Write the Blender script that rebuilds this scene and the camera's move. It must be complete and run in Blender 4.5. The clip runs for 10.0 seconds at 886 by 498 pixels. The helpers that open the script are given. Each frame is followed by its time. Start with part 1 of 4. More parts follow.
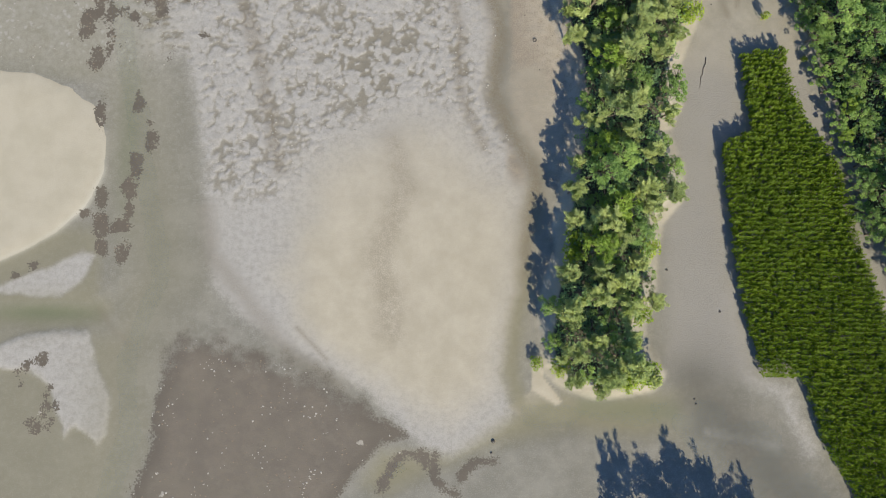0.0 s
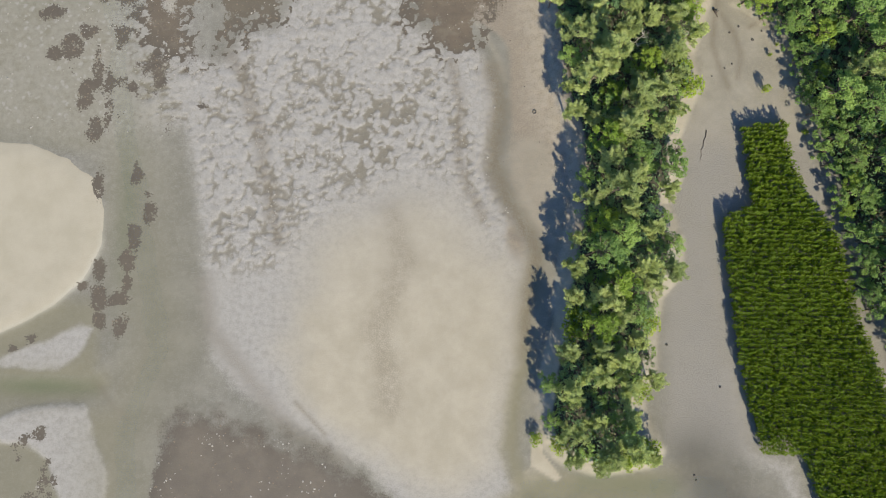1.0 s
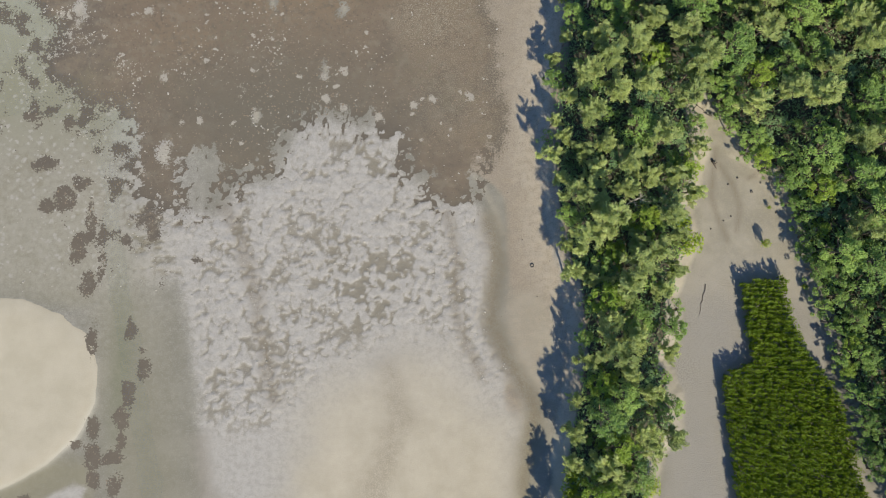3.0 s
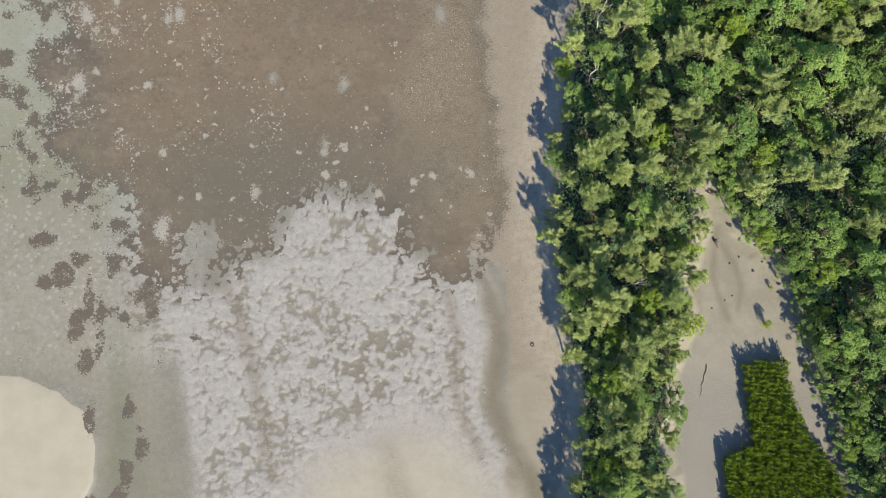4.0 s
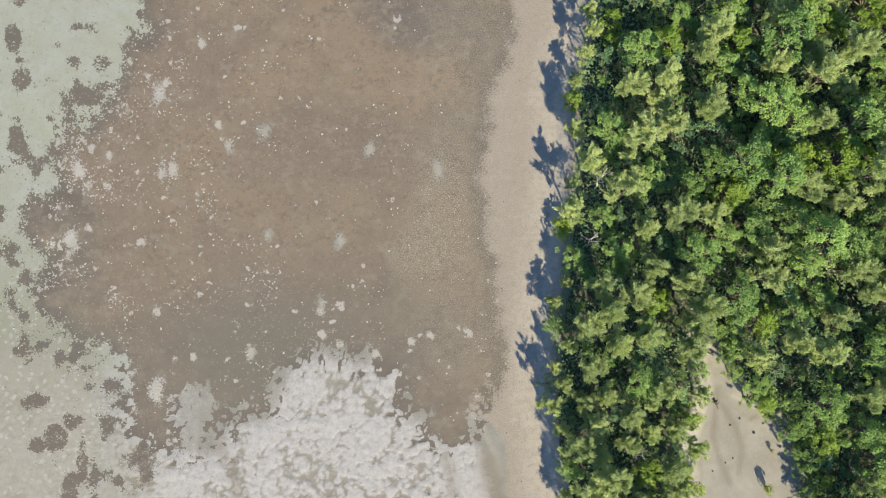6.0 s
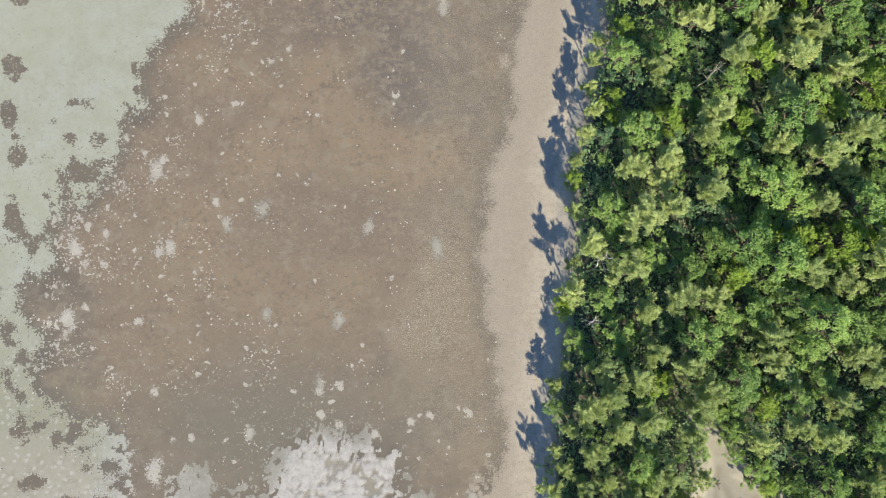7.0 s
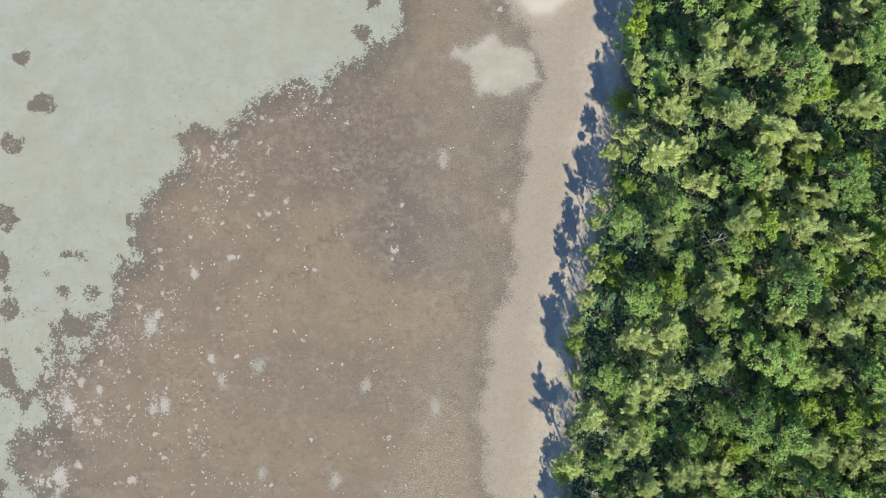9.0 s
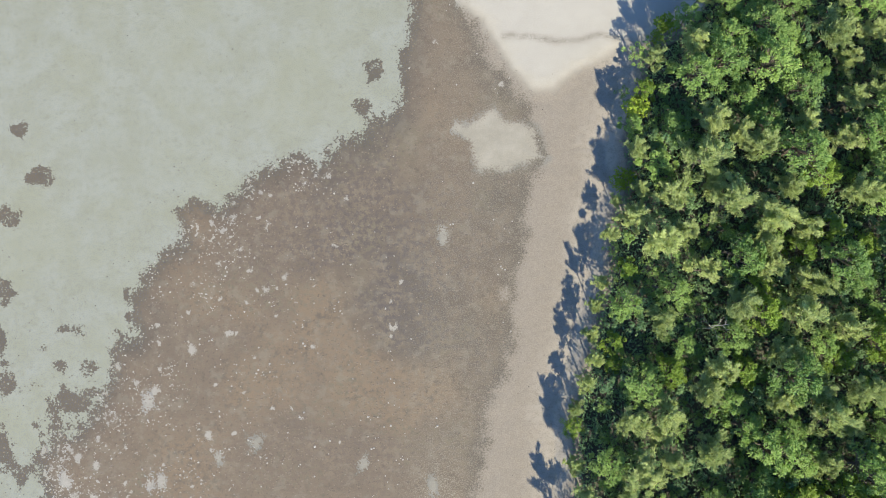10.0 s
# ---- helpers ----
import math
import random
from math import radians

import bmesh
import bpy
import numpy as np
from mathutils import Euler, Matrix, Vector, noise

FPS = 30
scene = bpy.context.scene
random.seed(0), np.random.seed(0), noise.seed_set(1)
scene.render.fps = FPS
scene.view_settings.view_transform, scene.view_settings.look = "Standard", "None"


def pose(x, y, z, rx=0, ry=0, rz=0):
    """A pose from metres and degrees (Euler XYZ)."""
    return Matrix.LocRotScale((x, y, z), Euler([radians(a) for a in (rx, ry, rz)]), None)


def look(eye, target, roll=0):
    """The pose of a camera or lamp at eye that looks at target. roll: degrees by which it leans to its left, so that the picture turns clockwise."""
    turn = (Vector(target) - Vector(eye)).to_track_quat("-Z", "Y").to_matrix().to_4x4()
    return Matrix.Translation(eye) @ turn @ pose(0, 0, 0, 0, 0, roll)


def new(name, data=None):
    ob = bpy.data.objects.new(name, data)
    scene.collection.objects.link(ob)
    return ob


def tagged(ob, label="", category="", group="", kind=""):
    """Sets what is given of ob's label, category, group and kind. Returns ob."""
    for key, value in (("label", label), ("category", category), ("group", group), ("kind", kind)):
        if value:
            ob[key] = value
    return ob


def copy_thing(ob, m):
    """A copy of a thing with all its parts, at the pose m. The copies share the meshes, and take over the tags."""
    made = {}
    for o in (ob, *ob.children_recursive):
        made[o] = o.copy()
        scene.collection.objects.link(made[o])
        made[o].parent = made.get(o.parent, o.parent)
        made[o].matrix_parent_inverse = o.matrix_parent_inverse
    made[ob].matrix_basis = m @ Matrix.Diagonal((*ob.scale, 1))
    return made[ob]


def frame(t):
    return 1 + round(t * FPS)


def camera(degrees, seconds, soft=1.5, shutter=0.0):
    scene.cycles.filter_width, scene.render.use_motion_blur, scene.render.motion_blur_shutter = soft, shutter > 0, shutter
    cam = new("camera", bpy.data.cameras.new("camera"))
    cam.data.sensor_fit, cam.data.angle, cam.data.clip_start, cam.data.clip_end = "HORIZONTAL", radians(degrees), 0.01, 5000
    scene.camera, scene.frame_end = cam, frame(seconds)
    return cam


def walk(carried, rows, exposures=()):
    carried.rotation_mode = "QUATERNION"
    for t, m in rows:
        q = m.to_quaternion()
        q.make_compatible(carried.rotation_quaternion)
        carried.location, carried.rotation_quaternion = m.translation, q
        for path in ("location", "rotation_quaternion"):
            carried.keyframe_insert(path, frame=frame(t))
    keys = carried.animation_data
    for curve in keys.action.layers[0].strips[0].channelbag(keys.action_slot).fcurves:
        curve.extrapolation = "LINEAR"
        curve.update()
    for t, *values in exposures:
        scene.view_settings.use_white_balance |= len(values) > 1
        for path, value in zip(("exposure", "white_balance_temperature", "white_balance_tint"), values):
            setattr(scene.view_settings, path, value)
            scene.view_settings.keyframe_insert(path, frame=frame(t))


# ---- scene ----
cam = camera(62.2, 10.0, soft=1.0)
PATH = [
    (0, (-0.041, 1.291, 79.218), (-0.074, 1.433, 77.224), -12.5),
    (0.5, (0.016, 5.289, 79.33), (-0.018, 5.427, 77.336), -13.3),
    (1, (0.052, 9.344, 79.444), (0.017, 9.484, 77.449), -13.4),
    (1.5, (0.032, 13.452, 79.586), (-0.002, 13.591, 77.592), -13.1),
    (2, (-0.006, 17.648, 79.68), (-0.039, 17.79, 77.685), -12.4),
    (2.5, (-0.023, 21.872, 79.779), (-0.055, 22.014, 77.784), -12.0),
    (2.7, (-0.041, 23.575, 79.807), (-0.071, 23.717, 77.812), -11.5),
    (3.8, (-0.158, 33.003, 80.057), (-0.184, 33.147, 78.063), -9.9),
    (4, (-0.169, 34.737, 80.076), (-0.196, 34.878, 78.081), -10.3),
    (4.1, (-0.173, 35.616, 80.083), (-0.2, 35.755, 78.088), -10.5),
    (4.5, (-0.189, 39.173, 80.145), (-0.215, 39.314, 78.15), -9.7),
    (5, (-0.296, 43.646, 80.245), (-0.318, 43.782, 78.25), -8.9),
    (5.5, (-0.455, 48.173, 80.317), (-0.473, 48.306, 78.321), -7.2),
    (5.7, (-0.51, 49.968, 80.332), (-0.526, 50.1, 78.336), -6.6),
    (6.8, (-0.712, 59.702, 80.39), (-0.725, 59.829, 78.394), -5.1),
    (7, (-0.764, 61.484, 80.403), (-0.774, 61.609, 78.407), -4.3),
    (7.5, (-0.913, 66.003, 80.441), (-0.92, 66.121, 78.445), -2.6),
    (8, (-1.03, 70.572, 80.421), (-1.034, 70.686, 78.425), -1.4),
    (8.5, (-1.07, 75.131, 80.394), (-1.073, 75.237, 78.396), -1.0),
    (9, (-1.029, 79.672, 80.333), (-1.033, 79.775, 78.335), -1.5),
    (9.5, (-0.978, 84.22, 80.292), (-0.984, 84.315, 78.294), -2.5),
    (10, (-0.919, 88.783, 80.288), (-0.927, 88.87, 78.29), -4.1),
]
walk(cam, [(t, look(eye, target, roll)) for t, eye, target, roll in PATH],
     ((0.0, 0.51, 6520, 10), (2.5, 0.48, 6620, 10), (4.5, 0.70, 6560, 10), (7.0, 0.95, 6480, 10), (8.5, 0.96, 6380, 10), (10.0, 0.88, 6230, 10)))

# ---------------------------------------------------------------- light
SUN_HEIGHT = radians(35.0)
SUN_TO = Vector((0.33, -0.944, 0.0)).normalized()      # level direction towards the sun
world = bpy.data.worlds.new("sky")
scene.world = world
world.use_nodes = True
wn = world.node_tree
sky = wn.nodes.new("ShaderNodeTexSky")
sky.sky_type = "NISHITA"
sky.sun_disc = False
sky.dust_density = 0.1
sky.ozone_density = 6.0
sky.sun_elevation = SUN_HEIGHT
sky.sun_rotation = math.atan2(SUN_TO.x, SUN_TO.y)
wn.nodes["Background"].inputs["Strength"].default_value = 0.12
wn.links.new(sky.outputs[0], wn.nodes["Background"].inputs["Color"])

sun_data = bpy.data.lights.new("sun", "SUN")
sun_data.energy = 5.0
sun_data.angle = radians(0.55)
sun_data.color = (1.0, 0.885, 0.655)
sun = new("sun", sun_data)
sun_dir = Vector((SUN_TO.x * math.cos(SUN_HEIGHT), SUN_TO.y * math.cos(SUN_HEIGHT), math.sin(SUN_HEIGHT)))
sun.matrix_world = look(sun_dir * 200 + Vector((0, 40, 0)), (0, 40, 0))


# ---------------------------------------------------------------- node helpers
class Nodes:
    """A small wrapper for writing node materials in code."""

    def __init__(self, name):
        self.mat = bpy.data.materials.new(name)
        self.mat.use_nodes = True
        self.tree = self.mat.node_tree
        self.bsdf = self.tree.nodes["Principled BSDF"]
        self.out = self.tree.nodes["Material Output"]

    def add(self, kind, **values):
        node = self.tree.nodes.new(kind)
        for key, value in values.items():
            if key == "operation":
                node.operation = value
            elif key == "feature":
                node.feature = value
            elif key == "data_type":
                node.data_type = value
            elif key == "attribute_name":
                node.attribute_name = value
            else:
                self.put(node.inputs[key.replace("_", " ")], value)
        return node

    def put(self, socket, value):
        if isinstance(value, bpy.types.NodeSocket):
            self.tree.links.new(value, socket)
        elif isinstance(value, tuple) and len(value) == 3:
            socket.default_value = (*value, 1.0) if socket.type == "RGBA" else value
        else:
            socket.default_value = value

    def math(self, op, a, b=0.0, clamp=False):
        node = self.tree.nodes.new("ShaderNodeMath")
        node.operation, node.use_clamp = op, clamp
        self.put(node.inputs[0], a)
        self.put(node.inputs[1], b)
        return node.outputs[0]

    def mix(self, fac, a, b):
        node = self.tree.nodes.new("ShaderNodeMix")
        node.data_type = "RGBA"
        self.put(node.inputs[0], fac)
        self.put(node.inputs[6], a)
        self.put(node.inputs[7], b)
        return node.outputs[2]

    def noise(self, scale, detail=3.0, rough=0.55, vector=None):
        node = self.tree.nodes.new("ShaderNodeTexNoise")
        self.put(node.inputs["Scale"], scale)
        self.put(node.inputs["Detail"], detail)
        self.put(node.inputs["Roughness"], rough)
        if vector is not None:
            self.put(node.inputs["Vector"], vector)
        return node.outputs[0]

    def spots(self, scale, vector=None):
        node = self.tree.nodes.new("ShaderNodeTexVoronoi")
        self.put(node.inputs["Scale"], scale)
        if vector is not None:
            self.put(node.inputs["Vector"], vector)
        return node

    def ramp(self, value, low, high):
        """0 below low, 1 above high, smooth between."""
        node = self.tree.nodes.new("ShaderNodeMapRange")
        node.interpolation_type = "SMOOTHSTEP"
        self.put(node.inputs["Value"], value)
        self.put(node.inputs["From Min"], low)
        self.put(node.inputs["From Max"], high)
        return node.outputs[0]

    def field(self, name):
        node = self.tree.nodes.new("ShaderNodeAttribute")
        node.attribute_name = name
        return node.outputs["Fac"]

    def place(self):
        return self.tree.nodes.new("ShaderNodeNewGeometry").outputs["Position"]

    def bump(self, height, strength, distance):
        node = self.tree.nodes.new("ShaderNodeBump")
        self.put(node.inputs["Height"], height)
        self.put(node.inputs["Strength"], strength)
        self.put(node.inputs["Distance"], distance)
        self.put(self.bsdf.inputs["Normal"], node.outputs[0])


# ---------------------------------------------------------------- materials
def ground_material():
    n = Nodes("tidal_flat")
    p = n.place()
    coarse = n.noise(0.35, 4.0, 0.6, p)
    medium = n.noise(1.6, 4.0, 0.6, p)
    fine = n.noise(7.0, 4.0, 0.65, p)
    grain = n.noise(28.0, 2.0, 0.6, p)

    def blend(base, name, colour, amp, soft):
        f = n.field(name)
        wob = n.math("MULTIPLY", n.math("SUBTRACT", n.math("ADD", n.math("MULTIPLY", medium, 0.5), n.math("MULTIPLY", fine, 0.5)), 0.5), amp)
        return n.mix(n.ramp(n.math("ADD", f, wob), 0.5 - soft, 0.5 + soft), base, colour)

    # damp grey mud, mottled at two scales
    col = n.mix(n.ramp(coarse, 0.35, 0.7), (0.168, 0.164, 0.144), (0.215, 0.209, 0.185))
    col = n.mix(n.math("MULTIPLY", n.ramp(n.math("ADD", n.math("MULTIPLY", fine, 0.7), n.math("MULTIPLY", medium, 0.3)), 0.46, 0.64), 0.42), col, (0.262, 0.254, 0.226))
    # pale silt: dry crests over damp hollows
    warped = n.tree.nodes.new("ShaderNodeVectorMath")
    warped.operation = "ADD"
    n.put(warped.inputs[0], p)
    shift = n.tree.nodes.new("ShaderNodeTexNoise")
    n.put(shift.inputs["Vector"], p)
    n.put(shift.inputs["Scale"], 1.3)
    n.put(shift.inputs["Detail"], 3.0)
    n.put(warped.inputs[1], shift.outputs["Color"])
    ripple = n.math("ADD", n.math("MULTIPLY", n.math("SUBTRACT", fine, 0.5), 0.55), n.math("MULTIPLY", n.math("SUBTRACT", medium, 0.5), 0.35))
    crest = n.ramp(n.math("ADD", n.field("crest"), ripple), 0.10, 1.0)
    silt = n.mix(n.ramp(n.math("ADD", n.math("MULTIPLY", medium, 0.6), n.math("MULTIPLY", fine, 0.4)), 0.32, 0.62), (0.262, 0.253, 0.240), (0.336, 0.328, 0.316))
    hollow = n.mix(coarse, (0.150, 0.138, 0.113), (0.208, 0.194, 0.164))
    hollow = n.mix(n.math("MULTIPLY", n.ramp(n.noise(11.0, 3.0, 0.6, p), 0.48, 0.66), 0.45), hollow, (0.268, 0.254, 0.222))
    silt = n.mix(crest, hollow, silt)
    col = blend(col, "silt", silt, 0.9, 0.40)
    # granular creek mud
    clot = n.noise(7.5, 4.0, 0.7, p)
    col = n.mix(n.math("MULTIPLY", n.field("mud"), n.ramp(clot, 0.40, 0.56)), n.mix(n.math("MULTIPLY", n.field("mud"), 0.5), col, (0.190, 0.182, 0.168)), (0.256, 0.246, 0.230))
    # warm dry sand
    sand = n.mix(n.ramp(coarse, 0.3, 0.75), (0.334, 0.306, 0.246), (0.394, 0.362, 0.299))
    col = blend(col, "sand", sand, 0.35, 0.45)
    col = blend(col, "dune", n.mix(n.ramp(coarse, 0.3, 0.7), (0.353, 0.327, 0.262), (0.390, 0.360, 0.296)), 0.25, 0.12)
    col = n.mix(n.math("MULTIPLY", n.field("white"), 0.8), col, n.mix(coarse, (0.362, 0.343, 0.305), (0.415, 0.397, 0.360)))
    col = n.mix(n.math("MULTIPLY", n.field("lip"), 0.55), col, (0.47, 0.455, 0.40))
    # shelly beach
    beach = n.mix(n.ramp(n.math("ADD", n.math("MULTIPLY", fine, 0.75), n.math("MULTIPLY", medium, 0.25)), 0.36, 0.66), (0.210, 0.183, 0.150), (0.276, 0.245, 0.204))
    beach = n.mix(n.math("MULTIPLY", n.field("dry"), n.ramp(n.math("ADD", n.math("MULTIPLY", medium, 0.5), n.math("MULTIPLY", fine, 0.5)), 0.3, 0.6)), beach, (0.322, 0.293, 0.252))
    col = blend(col, "beach", beach, 0.8, 0.3)
    # clear shallow sand beyond the mat
    clear = n.mix(n.ramp(coarse, 0.3, 0.7), (0.246, 0.250, 0.206), (0.272, 0.281, 0.252))
    clear = n.mix(n.math("MULTIPLY", n.ramp(n.math("ADD", n.math("MULTIPLY", n.noise(3.4, 5.0, 0.7, p), 0.65), n.math("MULTIPLY", medium, 0.35)), 0.48, 0.64), 0.55), clear, (0.206, 0.202, 0.166))
    clear = n.mix(n.math("MULTIPLY", n.ramp(n.noise(0.09, 2.0, 0.5, p), 0.42, 0.66), 0.25), clear, (0.262, 0.262, 0.186))
    col = blend(col, "clear", clear, 0.6, 0.45)
    col = n.mix(n.math("MULTIPLY", n.field("slick"), 0.85), col, n.mix(medium, (0.092, 0.089, 0.078), (0.118, 0.114, 0.100)))
    # olive film where water lingers
    col = n.mix(n.field("film"), col, n.mix(medium, (0.172, 0.162, 0.110), (0.204, 0.192, 0.138)))
    col = n.mix(n.math("MULTIPLY", n.field("green"), 0.75), col, (0.118, 0.136, 0.082))
    # grey-brown stain along old runnels
    stain = n.math("MULTIPLY", n.field("stain"), n.ramp(n.math("ADD", fine, n.math("MULTIPLY", medium, 0.5)), 0.45, 0.95))
    col = n.mix(stain, col, (0.152, 0.131, 0.100))
    # knobs of dry silt in the western shallows
    knob = n.spots(1.5, warped.outputs[0])
    kept = n.math("GREATER_THAN", n.add("ShaderNodeSeparateColor", Color=knob.outputs["Color"]).outputs[1], 0.42)
    knobs = n.math("MULTIPLY", n.math("MULTIPLY", n.ramp(n.math("ADD", knob.outputs["Distance"], n.math("MULTIPLY", n.math("SUBTRACT", fine, 0.5), 0.3)), 0.46, 0.16), kept), n.field("knobs"))
    col = n.mix(n.math("MULTIPLY", knobs, 0.85), col, n.mix(medium, (0.262, 0.254, 0.232), (0.345, 0.335, 0.312)))
    # brown weed mat: broad tone, clumps, dark rim, bare specks
    mat_tone = n.mix(n.ramp(coarse, 0.38, 0.62), (0.113, 0.095, 0.075), (0.163, 0.135, 0.102))
    mat_tone = n.mix(n.math("MULTIPLY", n.ramp(n.noise(0.13, 3.0, 0.6, p), 0.48, 0.68), 0.6), mat_tone, (0.152, 0.137, 0.097))
    mat_tone = n.mix(n.math("MULTIPLY", n.field("rust"), n.ramp(medium, 0.3, 0.62)), mat_tone, (0.181, 0.137, 0.095))
    mat_tone = n.mix(n.math("MULTIPLY", n.field("ashen"), n.ramp(n.math("ADD", n.math("MULTIPLY", medium, 0.7), n.math("MULTIPLY", fine, 0.3)), 0.40, 0.58)), mat_tone, (0.095, 0.083, 0.077))
    mat_tone = n.mix(n.math("MULTIPLY", n.ramp(n.noise(2.8, 4.0, 0.65, p), 0.55, 0.70), 0.6), mat_tone, (0.075, 0.065, 0.054))
    mat_tone = n.mix(n.math("MULTIPLY", n.ramp(n.noise(0.8, 3.0, 0.6, warped.outputs[0]), 0.52, 0.70), 0.45), mat_tone, (0.198, 0.176, 0.140))
    rim = n.math("MULTIPLY", n.ramp(n.field("margin"), 2.6, 0.1), 0.75)
    mat_tone = n.mix(n.math("MULTIPLY", n.field("olive"), 0.9), mat_tone, n.mix(medium, (0.098, 0.091, 0.074), (0.126, 0.115, 0.093)))
    mat_tone = n.mix(n.math("MULTIPLY", n.field("even"), 0.65), mat_tone, n.mix(coarse, (0.120, 0.107, 0.093), (0.152, 0.136, 0.119)))
    mat_tone = n.mix(rim, mat_tone, (0.098, 0.086, 0.072))
    wob = n.math("ADD", n.math("MULTIPLY", n.math("SUBTRACT", medium, 0.5), 2.6), n.math("MULTIPLY", n.math("SUBTRACT", n.noise(4.6, 2.0, 0.5, p), 0.5), 3.2))
    scallop = n.math("MULTIPLY", n.math("SUBTRACT", 0.42, n.spots(0.55, p).outputs["Distance"]), 1.3)
    wob = n.math("ADD", wob, scallop)
    wob = n.math("MULTIPLY", wob, n.math("SUBTRACT", 1.0, n.math("MULTIPLY", n.field("even"), 0.55)))
    wob = n.math("ADD", wob, n.math("MULTIPLY", n.field("fade"), n.math("ADD", n.math("MULTIPLY", n.math("SUBTRACT", n.noise(0.55, 4.0, 0.6, p), 0.5), 9.0), n.math("MULTIPLY", n.math("SUBTRACT", fine, 0.5), 5.0))))
    loose = n.math("ADD", n.math("MULTIPLY", n.field("ragged"), 0.35), n.math("ADD", n.math("MULTIPLY", n.field("fade"), 1.7), n.math("MULTIPLY", n.field("fuzzy"), 0.6)))
    weed = n.ramp(n.math("ADD", n.field("weed"), wob), n.math("SUBTRACT", -0.22, loose), n.math("ADD", 0.25, loose))
    bare = n.ramp(n.math("ADD", n.math("ADD", n.math("MULTIPLY", n.noise(2.7, 3.0, 0.55, p), 1.0), n.math("MULTIPLY", fine, 0.35)), n.math("MULTIPLY", n.field("speck"), 0.15)), 0.925, 0.965)
    wide_bare = n.ramp(n.math("ADD", n.noise(1.25, 4.0, 0.62, warped.outputs[0]), n.math("MULTIPLY", n.field("speck"), 0.15)), 0.765, 0.800)
    bare = n.math("MAXIMUM", bare, wide_bare)
    for scale, size, share in ((0.95, 0.30, 0.30), (0.50, 0.30, 0.24)):
        clump = n.spots(scale, warped.outputs[0])
        chance = n.add("ShaderNodeSeparateColor", Color=clump.outputs["Color"]).outputs[0]
        there = n.math("LESS_THAN", chance, n.math("ADD", 0.015, n.math("MULTIPLY", n.field("speck"), share)))
        reach = n.math("ADD", clump.outputs["Distance"], n.math("MULTIPLY", n.math("SUBTRACT", fine, 0.5), 0.5))
        bare = n.math("MAXIMUM", bare, n.math("MULTIPLY", there, n.ramp(reach, size, size - 0.12)))
    gritty = n.math("MULTIPLY", n.field("grit"), n.ramp(n.math("ADD", n.math("MULTIPLY", fine, 0.8), n.math("MULTIPLY", medium, 0.2)), 0.47, 0.62))
    mat_tone = n.mix(n.math("MULTIPLY", gritty, 0.9), mat_tone, (0.27, 0.25, 0.195))
    pale = n.mix(fine, (0.246, 0.230, 0.197), (0.377, 0.361, 0.328))
    col = n.mix(weed, col, n.mix(n.math("MULTIPLY", bare, 0.9), mat_tone, pale))
    # leaf litter under the trees, with the canopy's shade put into its colour
    litter = n.mix(n.ramp(fine, 0.3, 0.7), (0.050, 0.052, 0.040), (0.105, 0.098, 0.072))
    col = blend(col, "litter", litter, 0.8, 0.2)
    # grain
    col = n.mix(n.math("MULTIPLY", n.ramp(grain, 0.48, 0.75), 0.18), col, n.mix(fine, (0.12, 0.11, 0.095), (0.30, 0.275, 0.235)))
    n.put(n.bsdf.inputs["Base Color"], col)
    wet = n.math("MAXIMUM", n.field("film"), n.math("MULTIPLY", weed, 0.6))
    n.put(n.bsdf.inputs["Roughness"], n.math("SUBTRACT", 0.92, n.math("MULTIPLY", wet, 0.3)))
    n.put(n.bsdf.inputs["Specular IOR Level"], 0.25)
    height = n.math("ADD", n.math("MULTIPLY", fine, 0.4), n.math("ADD", n.math("MULTIPLY", grain, 0.10), n.math("MULTIPLY", medium, 0.5)))
    relief = n.math("ADD", n.math("MULTIPLY", crest, n.math("MULTIPLY", n.field("pits"), 0.2)), n.math("MULTIPLY", n.field("mud"), n.math("MULTIPLY", clot, 0.9)))
    n.bump(n.math("ADD", height, relief), 0.4, 0.12)
    return n.mat


def leaf_material(name, dark, light, glow, fine_scale=1.2, rough=0.5):
    """Leaves: tone varies from tree to tree and leaf to leaf, and light passes through."""
    n = Nodes(name)
    tree_tone = n.tree.nodes.new("ShaderNodeObjectInfo").outputs["Random"]
    leaf_tone = n.tree.nodes.new("ShaderNodeNewGeometry").outputs["Random Per Island"]
    patch = n.noise(fine_scale, 2.0, 0.5, n.place())
    tone = n.math("ADD", n.math("MULTIPLY", tree_tone, 0.55), n.math("ADD", n.math("MULTIPLY", leaf_tone, 0.45), n.math("MULTIPLY", n.math("SUBTRACT", patch, 0.5), 0.7)), True)
    col = n.mix(tone, dark, light)
    n.put(n.bsdf.inputs["Base Color"], col)
    n.put(n.bsdf.inputs["Roughness"], rough)
    n.put(n.bsdf.inputs["Specular IOR Level"], 0.35)
    thin = n.tree.nodes.new("ShaderNodeBsdfTranslucent")
    n.put(thin.inputs["Color"], n.mix(0.5, col, glow))
    both = n.tree.nodes.new("ShaderNodeMixShader")
    both.inputs[0].default_value = 0.36
    n.tree.links.new(n.bsdf.outputs[0], both.inputs[1])
    n.tree.links.new(thin.outputs[0], both.inputs[2])
    n.tree.links.new(both.outputs[0], n.out.inputs["Surface"])
    return n.mat


